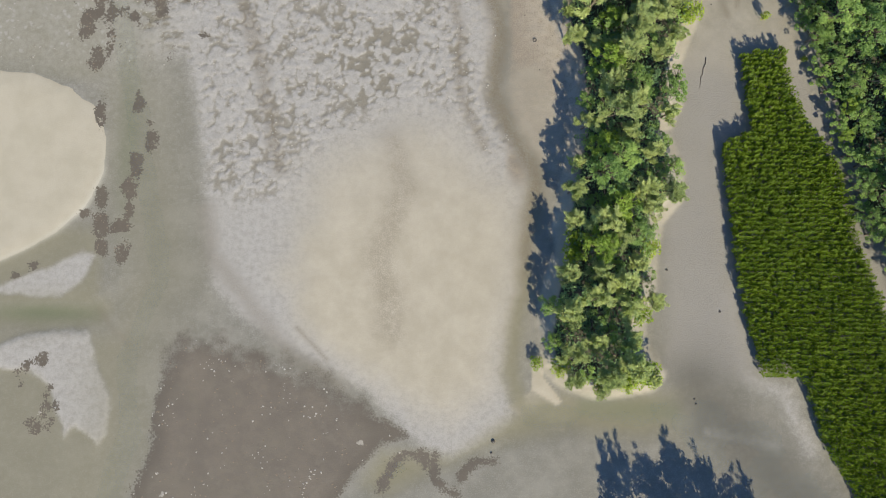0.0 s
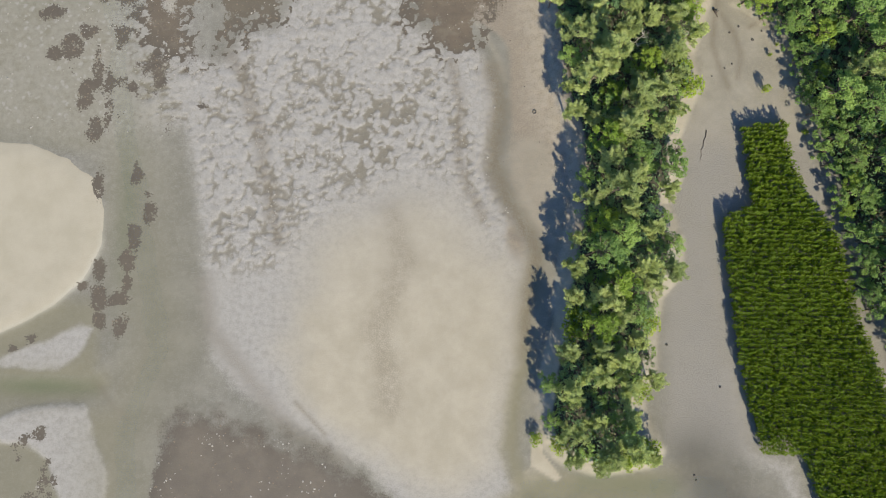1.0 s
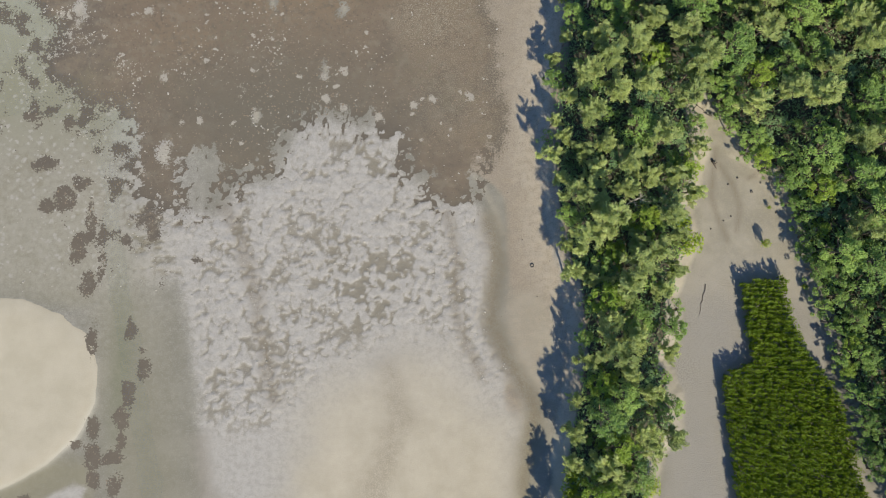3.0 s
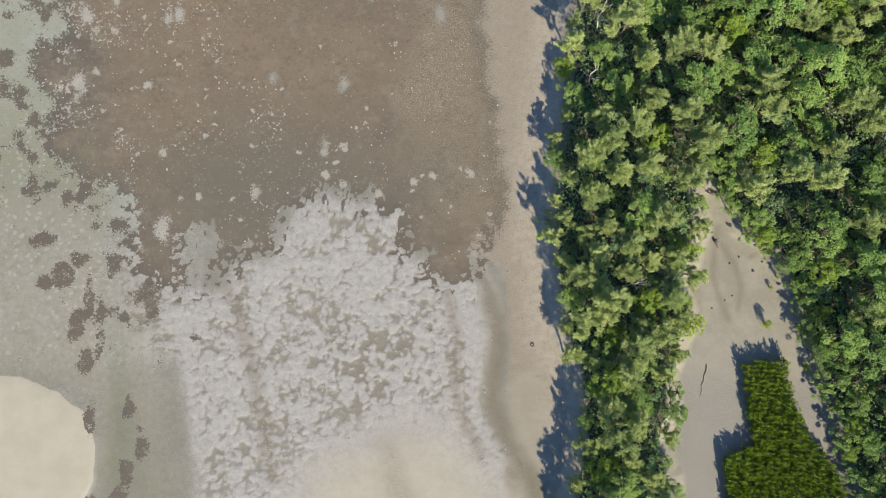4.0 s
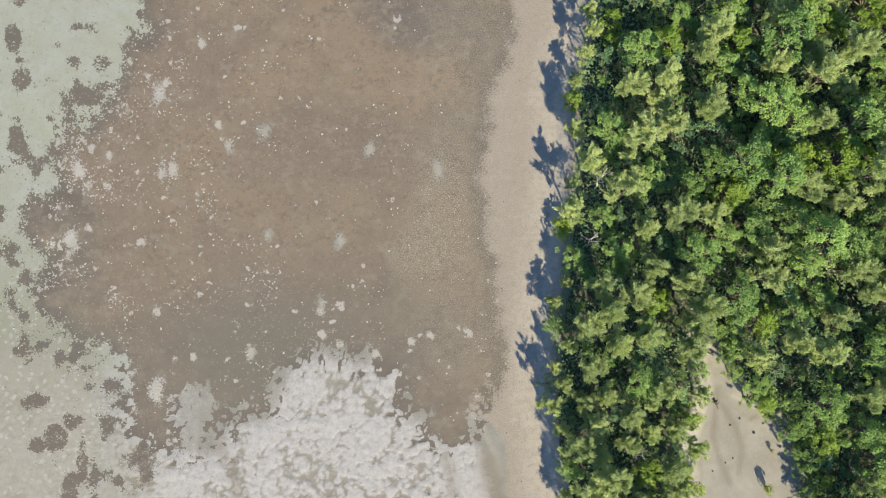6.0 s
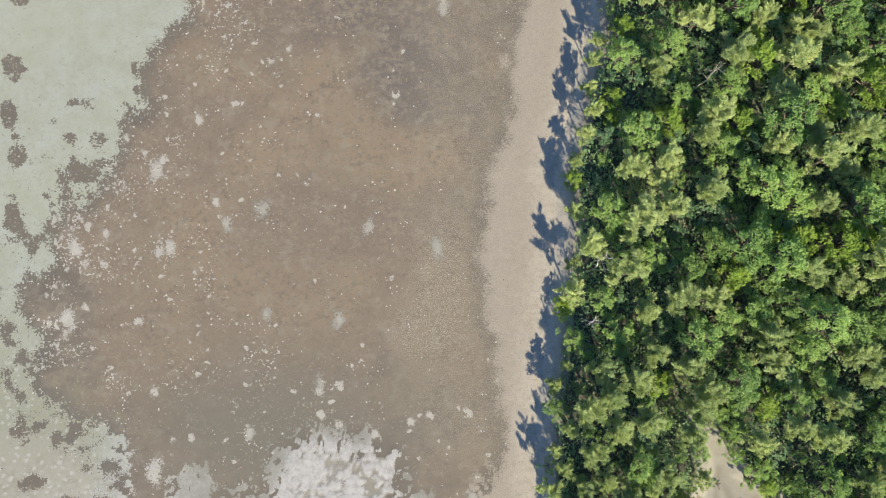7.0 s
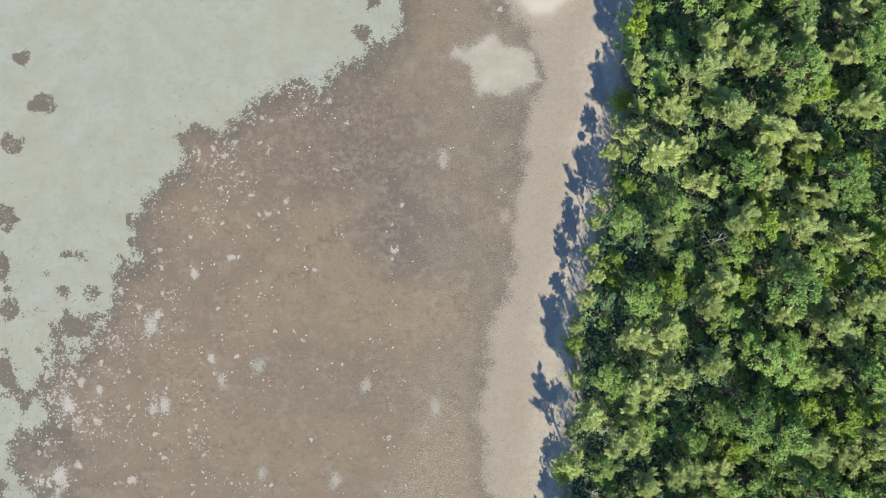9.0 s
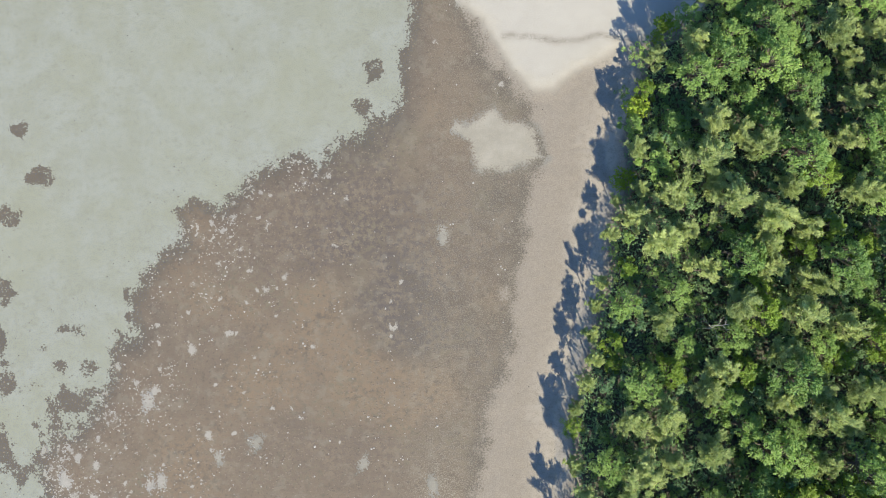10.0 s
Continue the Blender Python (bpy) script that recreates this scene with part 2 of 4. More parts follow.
def plain_material(name, dark, light, scale, rough, relief=0.02):
    n = Nodes(name)
    p = n.place()
    a, b = n.noise(scale, 4.0, 0.6, p), n.noise(scale * 6, 3.0, 0.6, p)
    n.put(n.bsdf.inputs["Base Color"], n.mix(n.ramp(n.math("ADD", n.math("MULTIPLY", a, 0.6), n.math("MULTIPLY", b, 0.4)), 0.3, 0.7), dark, light))
    n.put(n.bsdf.inputs["Roughness"], rough)
    n.bump(b, 0.6, relief)
    return n.mat


def water_material():
    """Clear, still, shallow water: it lets the bed show and faintly mirrors the sky."""
    n = Nodes("still_water")
    clear = n.tree.nodes.new("ShaderNodeBsdfTransparent")
    clear.inputs["Color"].default_value = (0.975, 0.99, 0.975, 1)
    gloss = n.tree.nodes.new("ShaderNodeBsdfGlossy")
    gloss.inputs["Roughness"].default_value = 0.08
    both = n.tree.nodes.new("ShaderNodeMixShader")
    both.inputs[0].default_value = 0.03
    n.tree.links.new(clear.outputs[0], both.inputs[1])
    n.tree.links.new(gloss.outputs[0], both.inputs[2])
    n.tree.links.new(both.outputs[0], n.out.inputs["Surface"])
    return n.mat


GROUND = ground_material()
BROAD_LEAF = leaf_material("broad_leaf", (0.088, 0.178, 0.054), (0.350, 0.490, 0.135), (0.40, 0.59, 0.14))
LIME_LEAF = leaf_material("lime_leaf", (0.125, 0.220, 0.032), (0.340, 0.460, 0.080), (0.42, 0.56, 0.07))
PINE_LEAF = leaf_material("pine_needles", (0.215, 0.285, 0.115), (0.540, 0.610, 0.245), (0.50, 0.60, 0.21))
SHRUB_LEAF = leaf_material("shrub_leaf", (0.130, 0.225, 0.028), (0.360, 0.460, 0.060), (0.44, 0.55, 0.05))
# bluer, darker green: the shade between crowns is put into the leaf colour
SHADE_LEAF = leaf_material("shade_leaf", (0.076, 0.165, 0.090), (0.255, 0.385, 0.165), (0.28, 0.42, 0.14))
SAPLING_LEAF = leaf_material("sapling_leaf", (0.070, 0.135, 0.010), (0.215, 0.300, 0.020), (0.22, 0.34, 0.01), 0.5)
BARK = plain_material("bark", (0.10, 0.08, 0.06), (0.24, 0.20, 0.16), 3.0, 0.9)
DEAD_WOOD = plain_material("bleached_wood", (0.36, 0.33, 0.29), (0.60, 0.56, 0.50), 4.0, 0.85)
DARK_WOOD = plain_material("wet_driftwood", (0.035, 0.030, 0.026), (0.12, 0.10, 0.085), 5.0, 0.7)
SHELL = plain_material("shell_rubble", (0.27, 0.255, 0.23), (0.44, 0.42, 0.385), 6.0, 0.9)
MUD_LUMP = plain_material("mud_lumps", (0.24, 0.225, 0.20), (0.42, 0.40, 0.37), 5.0, 0.95)
WEED_CLOD = plain_material("weed_clods", (0.13, 0.106, 0.082), (0.21, 0.172, 0.134), 5.0, 0.9)
STONE = plain_material("dark_stone", (0.03, 0.03, 0.03), (0.11, 0.10, 0.09), 6.0, 0.8)
WATER = water_material()


# ---------------------------------------------------------------- fields of the plan
TABLE = np.random.default_rng(11).random((256, 256))


def lattice(x, y, seed):
    x, y = x + seed * 17.31, y + seed * 41.17
    i, j = np.floor(x).astype(int), np.floor(y).astype(int)
    u, v = x - i, y - j
    u, v = u * u * (3 - 2 * u), v * v * (3 - 2 * v)
    a, b = TABLE[i % 256, j % 256], TABLE[(i + 1) % 256, j % 256]
    c, d = TABLE[i % 256, (j + 1) % 256], TABLE[(i + 1) % 256, (j + 1) % 256]
    return (a * (1 - u) + b * u) * (1 - v) + (c * (1 - u) + d * u) * v


def fbm(x, y, size, octaves=4, seed=0):
    """Cloudy noise from 0 to 1 whose largest lumps are size metres wide."""
    total, weight, amp = 0.0, 0.0, 1.0
    for k in range(octaves):
        total = total + amp * lattice(x / size * 2 ** k, y / size * 2 ** k, seed + k * 3)
        weight, amp = weight + amp, amp * 0.5
    return total / weight


def puffs(x, y, size, seed, share):
    """Rounded clods of uneven size, one to a cell: the depth inside the nearest, in cells. share: how many are there."""
    x, y = x / size + seed * 3.7, y / size + seed * 9.1
    i0, j0 = np.floor(x).astype(int), np.floor(y).astype(int)
    best = np.full(np.shape(x), -1.0)
    for di in (-1, 0, 1):
        for dj in (-1, 0, 1):
            i, j = i0 + di, j0 + dj
            px = i + 0.1 + 0.8 * TABLE[(i + seed) % 256, j % 256]
            py = j + 0.1 + 0.8 * TABLE[i % 256, (j + 91 + seed) % 256]
            reach = 0.34 + 0.50 * TABLE[(i + 57) % 256, (j + seed) % 256]
            there = TABLE[(i + 133) % 256, (j + 17 + seed) % 256] < share
            best = np.maximum(best, np.where(there, reach - np.hypot(x - px, y - py), -1.0))
    return best


def away(x, y, points, closed=False):
    """Distance to a line through the points."""
    best = np.full(np.shape(x), 1e9)
    ends = points[1:] + points[:1] if closed else points[1:]
    for (ax, ay), (bx, by) in zip(points, ends):
        dx, dy = bx - ax, by - ay
        k = np.clip(((x - ax) * dx + (y - ay) * dy) / (dx * dx + dy * dy), 0, 1)
        best = np.minimum(best, np.hypot(x - ax - k * dx, y - ay - k * dy))
    return best


def inside(x, y, points):
    """Signed distance to an outline, positive inside."""
    odd = np.zeros(np.shape(x), bool)
    for (ax, ay), (bx, by) in zip(points, points[1:] + points[:1]):
        if ay != by:
            odd ^= ((ay > y) != (by > y)) & (x < (bx - ax) * (y - ay) / (by - ay) + ax)
    d = away(x, y, points, True)
    return np.where(odd, d, -d)


def soft(d, width):
    """0 to 1 across an edge of that width."""
    k = np.clip(d / width + 0.5, 0, 1)
    return k * k * (3 - 2 * k)


DUNE = [(-75, 24), (-60, 27), (-50.7, 26.1), (-46.9, 26.1), (-42.4, 24.4), (-39.5, 21.8), (-38.4, 18.6), (-38.7, 14.8), (-40.6, 11.1), (-43.6, 8.3), (-47.2, 6.1), (-49.6, 4.9), (-60, 1), (-75, 4)]
BAR = [(-10.4, 19.9), (-5.5, 21.9), (-0.5, 21.0), (3.2, 16.3), (6.6, 13.8), (7.6, 8.3), (6.1, 2.2), (4.6, -2.7), (4.0, -7.5), (-0.2, -11.1), (-6.3, -8.2), (-12.4, -5.3), (-17.4, -0.5), (-18.4, 5.0), (-18.2, 9.9), (-15.3, 16.2)]
SILT_FIELD = [(-35.5, 37.9), (-31.6, 36.1), (-29.1, 35.4), (-26.2, 34.9), (-25.0, 36.1), (-23.5, 38.3), (-19.8, 38.8), (-18.6, 41.5), (-16.8, 45.0), (-14.3, 45.7), (-10.5, 44.4), (-6.8, 45.4), (-5.5, 44.4), (-7.0, 40.7), (-4.2, 38.7), (-1.4, 36.9), (1.4, 37.3), (3.8, 34.5), (4.1, 30.8), (3.5, 27.7), (3.3, 24.0), (4.7, 20.3), (6.8, 17.3), (7.8, 13.9),
              (8.2, 8.3), (7.0, 3.4), (6.1, -0.2), (5.3, -3.2), (4.6, -5.7), (5.3, -8.6), (6.1, -12.2), (4.6, -13.7), (-0.2, -14.9), (-2.6, -14.1), (-6.2, -11.2), (-9.3, -8.2), (-14.8, -5.3), (-19.8, -2.3), (-23.2, 0.1), (-26.0, 3.1), (-26.7, 8.0), (-27.1, 13.6), (-27.7, 18.6), (-28.7, 23.0), (-30.1, 28.1), (-35.6, 29.7)]
PALE_BAND = [(2.6, 35.1), (2.9, 30.1), (2.3, 25.8), (2.7, 22.1), (4.2, 18.8)]
CHANNEL = [(-37.4, 48), (-37.4, 34.6), (-36.8, 26.9), (-35.4, 21.8), (-33.0, 9.3), (-32.2, 3.1), (-33.3, -0.6), (-35.0, -5.4), (-34.7, -12.6), (-37.8, -21.9), (-40, -40)]
SIDE_CHANNEL = [(-60, -1.2), (-51.1, -0.9), (-45.9, -0.6), (-42.1, -0.4), (-38.6, -0.2)]
MAT_SOUTH = [(-30.1, -3.0), (-24.6, -3.4), (-18.5, -5.9), (-12.3, -8.2), (-4.7, -13.0), (-7.4, -13.8), (-9.8, -16.5), (-12.7, -20.6), (-14, -30), (-40, -30), (-35.0, -20.9), (-32.5, -15.0), (-32.1, -9.0)]
TONGUE = [(-54, -4.4), (-50.9, -4.2), (-49.1, -3.9), (-47.2, -3.1), (-44.6, -2.5), (-42.3, -2.3), (-40.0, -2.4), (-39.2, -3.2), (-38.7, -5.2), (-37.9, -6.9), (-37.2, -8.6), (-37.0, -11.4), (-37.3, -13.3), (-37.9, -14.3), (-39.2, -13.6), (-40.6, -12.5), (-41.3, -13.1), (-41.7, -13.8), (-42.0, -12.6), (-42.9, -11.0), (-43.2, -9.5), (-43.6, -8.1), (-45.5, -6.7), (-47.3, -6.7), (-49.0, -6.3), (-54, -6.0)]
SILT_LENS = [(-54, 1.4), (-51.2, 1.5), (-49.5, 1.7), (-46.0, 1.6), (-42.8, 1.5), (-40.8, 2.9), (-39.7, 4.4), (-39.5, 5.7), (-40.7, 6.3), (-42.9, 5.1), (-45.2, 4.2), (-47.8, 3.3), (-49.5, 2.6), (-54, 2.4)]
TUFTS_TONGUE = [(-44.7, -5.5, 0.7, 0.75), (-46.4, -6.4, 0.6, 0.7), (-47.3, -7.0, 0.5, 0.5), (-46.8, -8.1, 0.35, 0.6), (-43.6, -8.5, 0.35, 0.35), (-44.0, -9.5, 0.4, 0.5), (-44.0, -10.9, 0.7, 0.9), (-45.0, -12.5, 1.4, 1.0), (-43.5, -12.3, 0.5, 0.8), (-42.9, -10.5, 0.3, 0.5), (-45.9, 4.8, 0.45, 0.5), (-47.7, 3.7, 0.4, 0.4)]
POOL = [(9.4, -8.4), (15.4, -8.9), (21.4, -7.9), (27.7, -7.8), (36.7, -11.9), (41.2, -19.0), (46, -30), (30, -30), (28.2, -19.1), (22.5, -13.0), (11.8, -12.2), (5.8, -13.6), (-1.4, -16.4), (-6.8, -19.4), (-9.8, -18.3), (-7.4, -14.7), (-0.2, -15.5)]
RUNNEL = [(3.8, 34.8), (4.7, 31.4), (4.4, 27.7), (4.0, 24.6), (4.9, 21.6), (6.4, 19.1), (7.8, 16.7), (8.6, 14.9), (8.5, 12.0), (7.7, 7.7), (7.6, 3.4), (6.8, -0.2), (6.3, -3.2), (6.0, -6.2), (6.9, -9.3), (9.4, -11.4), (11.8, -11.4)]
CREEK = [(29, 52), (27.5, 44), (31, 34), (27.5, 27), (25.5, 16), (25, 5), (26, -5), (31, -12), (38, -24), (44, -40)]
MAT_WEST = [(-4.9, 124.0), (-5.7, 116.1), (-6.9, 113.5), (-6.5, 109.1), (-7.4, 107.2), (-9.9, 106.6), (-10.5, 104.6), (-12.6, 104.5), (-15.4, 101.7), (-17.9, 102.9), (-19.7, 101.6), (-22.2, 100.6), (-23.7, 98.7), (-25.8, 96.7), (-28.6, 97.3), (-30.7, 96.1), (-30.1, 92.4), (-31.8, 91.7), (-34.2, 88.6), (-35.3, 85.5), (-35.0, 81.8), (-37.2, 81.4), (-37.2, 78.1), (-38.6, 75.0),
            (-40.9, 71.6), (-41.6, 72.0), (-43.1, 74.5), (-43.8, 70.2), (-46.1, 69.6), (-44.0, 64.7), (-47.1, 63.3), (-48.3, 60.3), (-46.5, 57.3), (-44.9, 56.4), (-46.6, 53.9), (-46.4, 51.5), (-44.0, 49.7)]
MAT_SHOALS = [(-40.6, 47.4), (-38.0, 46.5), (-36.7, 44.0), (-36.3, 41.6), (-35.6, 38.5), (-33.0, 36.1), (-30.2, 35.4), (-29.6, 37.9), (-29.0, 41.0), (-27.8, 41.0), (-27.3, 36.1), (-25.6, 35.6), (-24.4, 36.8), (-24.5, 38.7), (-22.3, 39.4), (-19.2, 39.7), (-18.6, 41.7), (-18.0, 43.8), (-15.9, 45.4), (-12.5, 45.3), (-10.1, 45.4), (-6.3, 44.5), (-5.4, 43.0), (-6.0, 40.5), (-3.8, 39.3), (-2.3, 36.9), (-0.1, 35.6), (2.0, 36.3)]
MAT_SHORE = [(2.9, 39.4), (4.8, 41.8), (5.6, 44.9), (5.7, 47.4), (4.8, 49.8), (4.9, 52.3), (5.1, 55.4), (3.8, 59.2), (3.5, 65.5), (3.9, 71.4), (4.7, 76.5), (6.2, 79.7), (6.8, 82.8), (6.8, 89.2), (7.7, 93.7), (7.9, 98.1), (8.8, 100.6), (10.1, 103.1), (8.5, 105.6), (8.5, 108.5), (5.9, 110.6), (5.0, 112.5), (3.1, 113.7), (2.9, 115.6), (1.1, 117.5), (-1.5, 124.0)]
MAT_NORTH = MAT_WEST + MAT_SHOALS + MAT_SHORE
BARE_GAP = [(-0.2, 106.0), (1.4, 105.8), (3.8, 107.7), (6.0, 106.5), (7.9, 105.9), (9.5, 102.5), (7.0, 101.8), (4.5, 100.9), (2.4, 101.4), (1.5, 104.2)]
WHITE_SPIT = [(-4.0, 132.0), (-0.8, 120.6), (3.0, 116.6), (5.9, 111.9), (8.1, 110.0), (10.6, 110.1), (13.1, 112.0), (15.6, 113.6), (19.5, 115.8), (30, 119), (40, 132)]
ISLAND = [(21.7, -6.1), (20.8, -7.3), (17.8, -8.0), (14.8, -8.0), (11.8, -7.1), (9.8, -5.4), (9.6, -2.5), (10.0, 2.2), (11.4, 6.4), (11.4, 10.7), (12.4, 15.7), (13.4, 20.7), (12.8, 27.0), (11.5, 31.8),
          (10.6, 36.6), (10.0, 42.6), (10.0, 48.8), (10.7, 54.0), (25.5, 54.0), (26.7, 48.8), (27.3, 43.0), (25.2, 36.5), (25.8, 32.7), (23.6, 27.2), (23.9, 23.2), (22.3, 20.1), (23.8, 16.4), (23.7, 12.7), (21.6, 10.2), (20.9, 6.5), (20.9, 2.3), (19.6, -0.8), (19.9, -3.8)]
FOREST = [(10.1, 46.0), (10.8, 55.0), (11.5, 62.4), (12.4, 68.8), (11.8, 74.0), (14.0, 82.7), (15.8, 91.0), (16.0, 96.3), (18.0, 100.7), (16.9, 104.4), (18.9, 110.8), (19.0, 115.6), (23.2, 117.1), (27.0, 121.0), (30, 140), (160, 160), (160, -80),
          (54, -80), (50, -20), (48.5, 0), (46.1, 4.9), (43.0, 10.9), (41.0, 20.6), (38.4, 28.0), (36.0, 35.9), (34.2, 40.3), (30.6, 42.8), (28.8, 46.5), (27.0, 48.4), (23, 44), (13, 43)]
SOUTH_GROVE = [(13.5, -20.5), (20, -20), (26, -19.5), (33, -21), (36, -45), (10, -45)]
PLANTED = [(30.6, 28.4), (35.4, 29.2), (36.2, 24.1), (38.1, 20.4), (40.3, 17.4), (41.8, 13.1), (42.8, 7.8), (45.0, 2.4), (47.5, -8), (48, -30), (46, -30), (41.1, -17.3), (38.9, -13.9), (36.4, -6.4), (32.3, -6.5), (30.1, 2.3), (29.1, 10.7), (28.4, 18.8), (31.6, 19.8)]
TUFTS_CHANNEL = [(-41.2, 31.9, 1.0, 1.7), (-38.6, 33.5, 0.7, 1.6), (-38.5, 30.2, 0.6, 2.0), (-36.2, 32.4, 0.8, 0.7), (-40.1, 27.7, 1.2, 1.6), (-39.2, 21.6, 0.6, 1.6), (-35.1, 22.8, 0.7, 1.2), (-34.1, 20.4, 0.4, 0.4), (-33.7, 18.3, 0.6, 1.0), (-35.2, 16.0, 0.7, 1.5),
                 (-35.7, 13.5, 0.8, 1.6), (-35.7, 10.7, 0.8, 0.9), (-38.9, 12.2, 0.8, 1.3), (-38.8, 9.1, 1.2, 1.6), (-38.5, 6.6, 0.9, 1.2), (-36.5, 9.1, 1.1, 0.9), (-36.4, 6.3, 1.0, 1.3), (-40.6, 10.5, 0.5, 0.5)]
TUFTS_WEST = [(-49.0, 94.8, 1.3, 1.6), (-48.5, 104.5, 1.0, 1.0), (-45.7, 99.3, 1.7, 1.2), (-9.4, 111.9, 1.3, 1.3), (-10.7, 108.0, 1.2, 1.2), (-49.5, 86.8, 1.6, 1.8),
              (-49.6, 81.5, 1.3, 2.0), (-48.6, 76.6, 1.2, 1.6), (-36.1, 86.4, 0.6, 0.7), (-35.6, 84.0, 0.7, 0.8), (-42.0, 75.0, 1.2, 1.6), (-42.8, 45.8, 1.0, 0.8), (-45.0, 47.0, 0.8, 0.5), (-41.3, 39.1, 1.3, 0.8), (-45.5, 40.9, 1.6, 0.8), (-43.0, 37.2, 1.5, 1.4), (-44.8, 36.3, 1.0, 0.8), (-40.0, 34.4, 0.7, 2.4)]
WEED_RIMS = [[(-7.7, -18.6), (-6.7, -16.2), (-5.3, -15.0), (-3.6, -14.8), (-2.8, -15.7)], [(-2.1, -15.2), (-1.9, -17.3), (-0.7, -18.4), (0.3, -19.2)], [(0.8, -17.3), (1.6, -16.2), (2.8, -15.6), (4.6, -15.5)]]
PALE_LENS = [(6.1, 27.4), (8.9, 28.2), (10.4, 25.9), (11.4, 22.9), (14.0, 20.4), (13.0, 17.0), (10.5, 14.0), (8.6, 16.6), (6.6, 19.8), (5.6, 22.8), (5.4, 25.2)]
POOL_SPIT = [(8.4, -4.5), (8.2, -8.0), (10.9, -9.7), (11.6, -9.3), (9.6, -6.8), (9.0, -4.5)]
# bare or pale blotches in the weed: x, y, radius
BLOTCHES = [(-1.2, 93.9, 1.0), (-9.5, 68.8, 0.8), (-1.8, 66.8, 0.9), (-14.4, 51.7, 0.6), (-20.3, 59.4, 0.5), (-32.0, 42.2, 1.2), (-33.0, 75.0, 0.9), (-25.0, 69.4, 0.6), (-31.0, 66.6, 0.8), (-21.9, 46.6, 0.6), (5.4, 87.8, 0.7), (-21.1, 70.8, 0.6), (-41.3, 66.7, 1.0), (-12.7, 58.5, 0.5), (-42.3, 58.4, 1.0), (-32.4, 66.4, 0.7)]


def land_height(x, y):
    """Relief of the flat, and what covers it."""
    w1 = (fbm(x, y, 6.0, 4, 1) - 0.5) * 3.0
    w2 = (fbm(x, y, 1.6, 3, 2) - 0.5) * 1.4
    g = {}
    dune = inside(x + w2 * 0.3 + w1 * 0.45, y + w1 * 0.45, DUNE)
    bar = inside(x + w1, y + w2, BAR)
    field = inside(x + w1 * 0.3 + w2 * 0.3, y + w2 * 0.5, SILT_FIELD)
    tongue = inside(x + w2 * 0.55 + w1 * 0.15, y + w2 * 0.55, TONGUE)
    spit = inside(x + w2 * 0.7, y + w1 * 0.4, WHITE_SPIT)
    land = np.maximum(inside(x + w2 * 0.4, y + w2 * 0.4, ISLAND), inside(x + w2 * 0.4, y + w2 * 0.4, FOREST))
    grove = inside(x + w2, y + w2, SOUTH_GROVE)
    wood = np.maximum(land, grove)
    channel = away(x + w1 * 0.6, y, CHANNEL)
    side = away(x, y + w2 * 0.5, SIDE_CHANNEL)
    pool = inside(x + w2, y + w2 * 0.6, POOL)
    runnel = away(x + w2 * 0.5, y, RUNNEL)
    creek = away(x + w1 * 0.5, y, CREEK)
    lobed = w1 * 0.8 * soft(-24 - x, 10)
    north = inside(x + w2 * 0.7 + lobed * 0.3, y + w2 * 0.7 - lobed * 0.3, MAT_NORTH)
    south = inside(x + w2, y + w2, MAT_SOUTH)
    gap = inside(x + w2, y + w2, BARE_GAP)
    lens = inside(x + w2 * 0.6, y + w2 * 0.6, SILT_LENS)
    pale_lens = inside(x + w2 * 0.5, y + w2 * 0.5, PALE_LENS)

    # lumpy silt: soft pale lobes over darker hollows, smooth on the bar
    lumpy = soft(field, 3.0) * soft(-bar - 1.0 + w1 * 0.5, 5.0) * soft(y - 12.0 + w1, 6.0)
    lumpy_west = 0.75 * soft(-33 - x, 5) * soft(y - 27, 4) * soft(62 - y, 10)
    warp_x, warp_y = (fbm(x, y, 0.9, 2, 51) - 0.5) * 0.9, (fbm(x, y, 0.9, 2, 54) - 0.5) * 0.9
    sink = 0.40 * np.exp(-((x + 8.5) / 5.5) ** 2 - ((y - 28.0) / 4.5) ** 2) + 0.22 * soft(y - 35, 6) * soft(x + 9, 7) + 0.5 * (fbm(x, y, 4.0, 3, 53) - 0.5)
    clod = np.maximum(puffs(x + warp_x, y + warp_y, 0.8, 5, 0.85 - 0.8 * sink), puffs(x - warp_y, y + warp_x, 0.5, 6, 0.6 - 0.5 * sink) * 0.63)
    rise = soft(clod - 0.10 + 0.7 * (fbm(x, y, 2.6, 3, 55) - 0.50), 0.5)
    g["crest"] = np.clip(1 - (lumpy + 0.85 * lumpy_west) * (1 - rise) * (0.74 + 0.7 * sink), 0, 1)
    g["crest"] = np.maximum(g["crest"], np.exp(-(away(x + w2 * 0.3, y, PALE_BAND) / 0.95) ** 2))

    # weed mats, with loose tufts beside them
    tufts = np.full(x.shape, -3.0)
    for tx, ty, rx, ry in TUFTS_CHANNEL + TUFTS_WEST + TUFTS_TONGUE:
        tufts = np.maximum(tufts, (1.0 - np.hypot((x + w2 * 0.8 - tx) / rx, (y + w2 * 0.8 - ty) / ry) * 1.2) * min(rx, ry) * 2.4 + 0.25)
    fringe = np.exp(-((north + 3.0) / 4.0) ** 2) * soft(-27 - x, 6) * soft(80 - y, 20)
    tufts = np.maximum(tufts, np.where(fringe > 0.15, (fbm(x, y, 1.9, 2, 15) - 0.90 + 0.36 * fringe) * 5, -3.0))
    tufts = np.minimum(tufts, 0.75)
    for rim in WEED_RIMS:
        tufts = np.maximum(tufts, 0.55 - away(x + w2 * 0.5, y + w2 * 0.5, rim))
    hole = np.full(x.shape, -9.0)
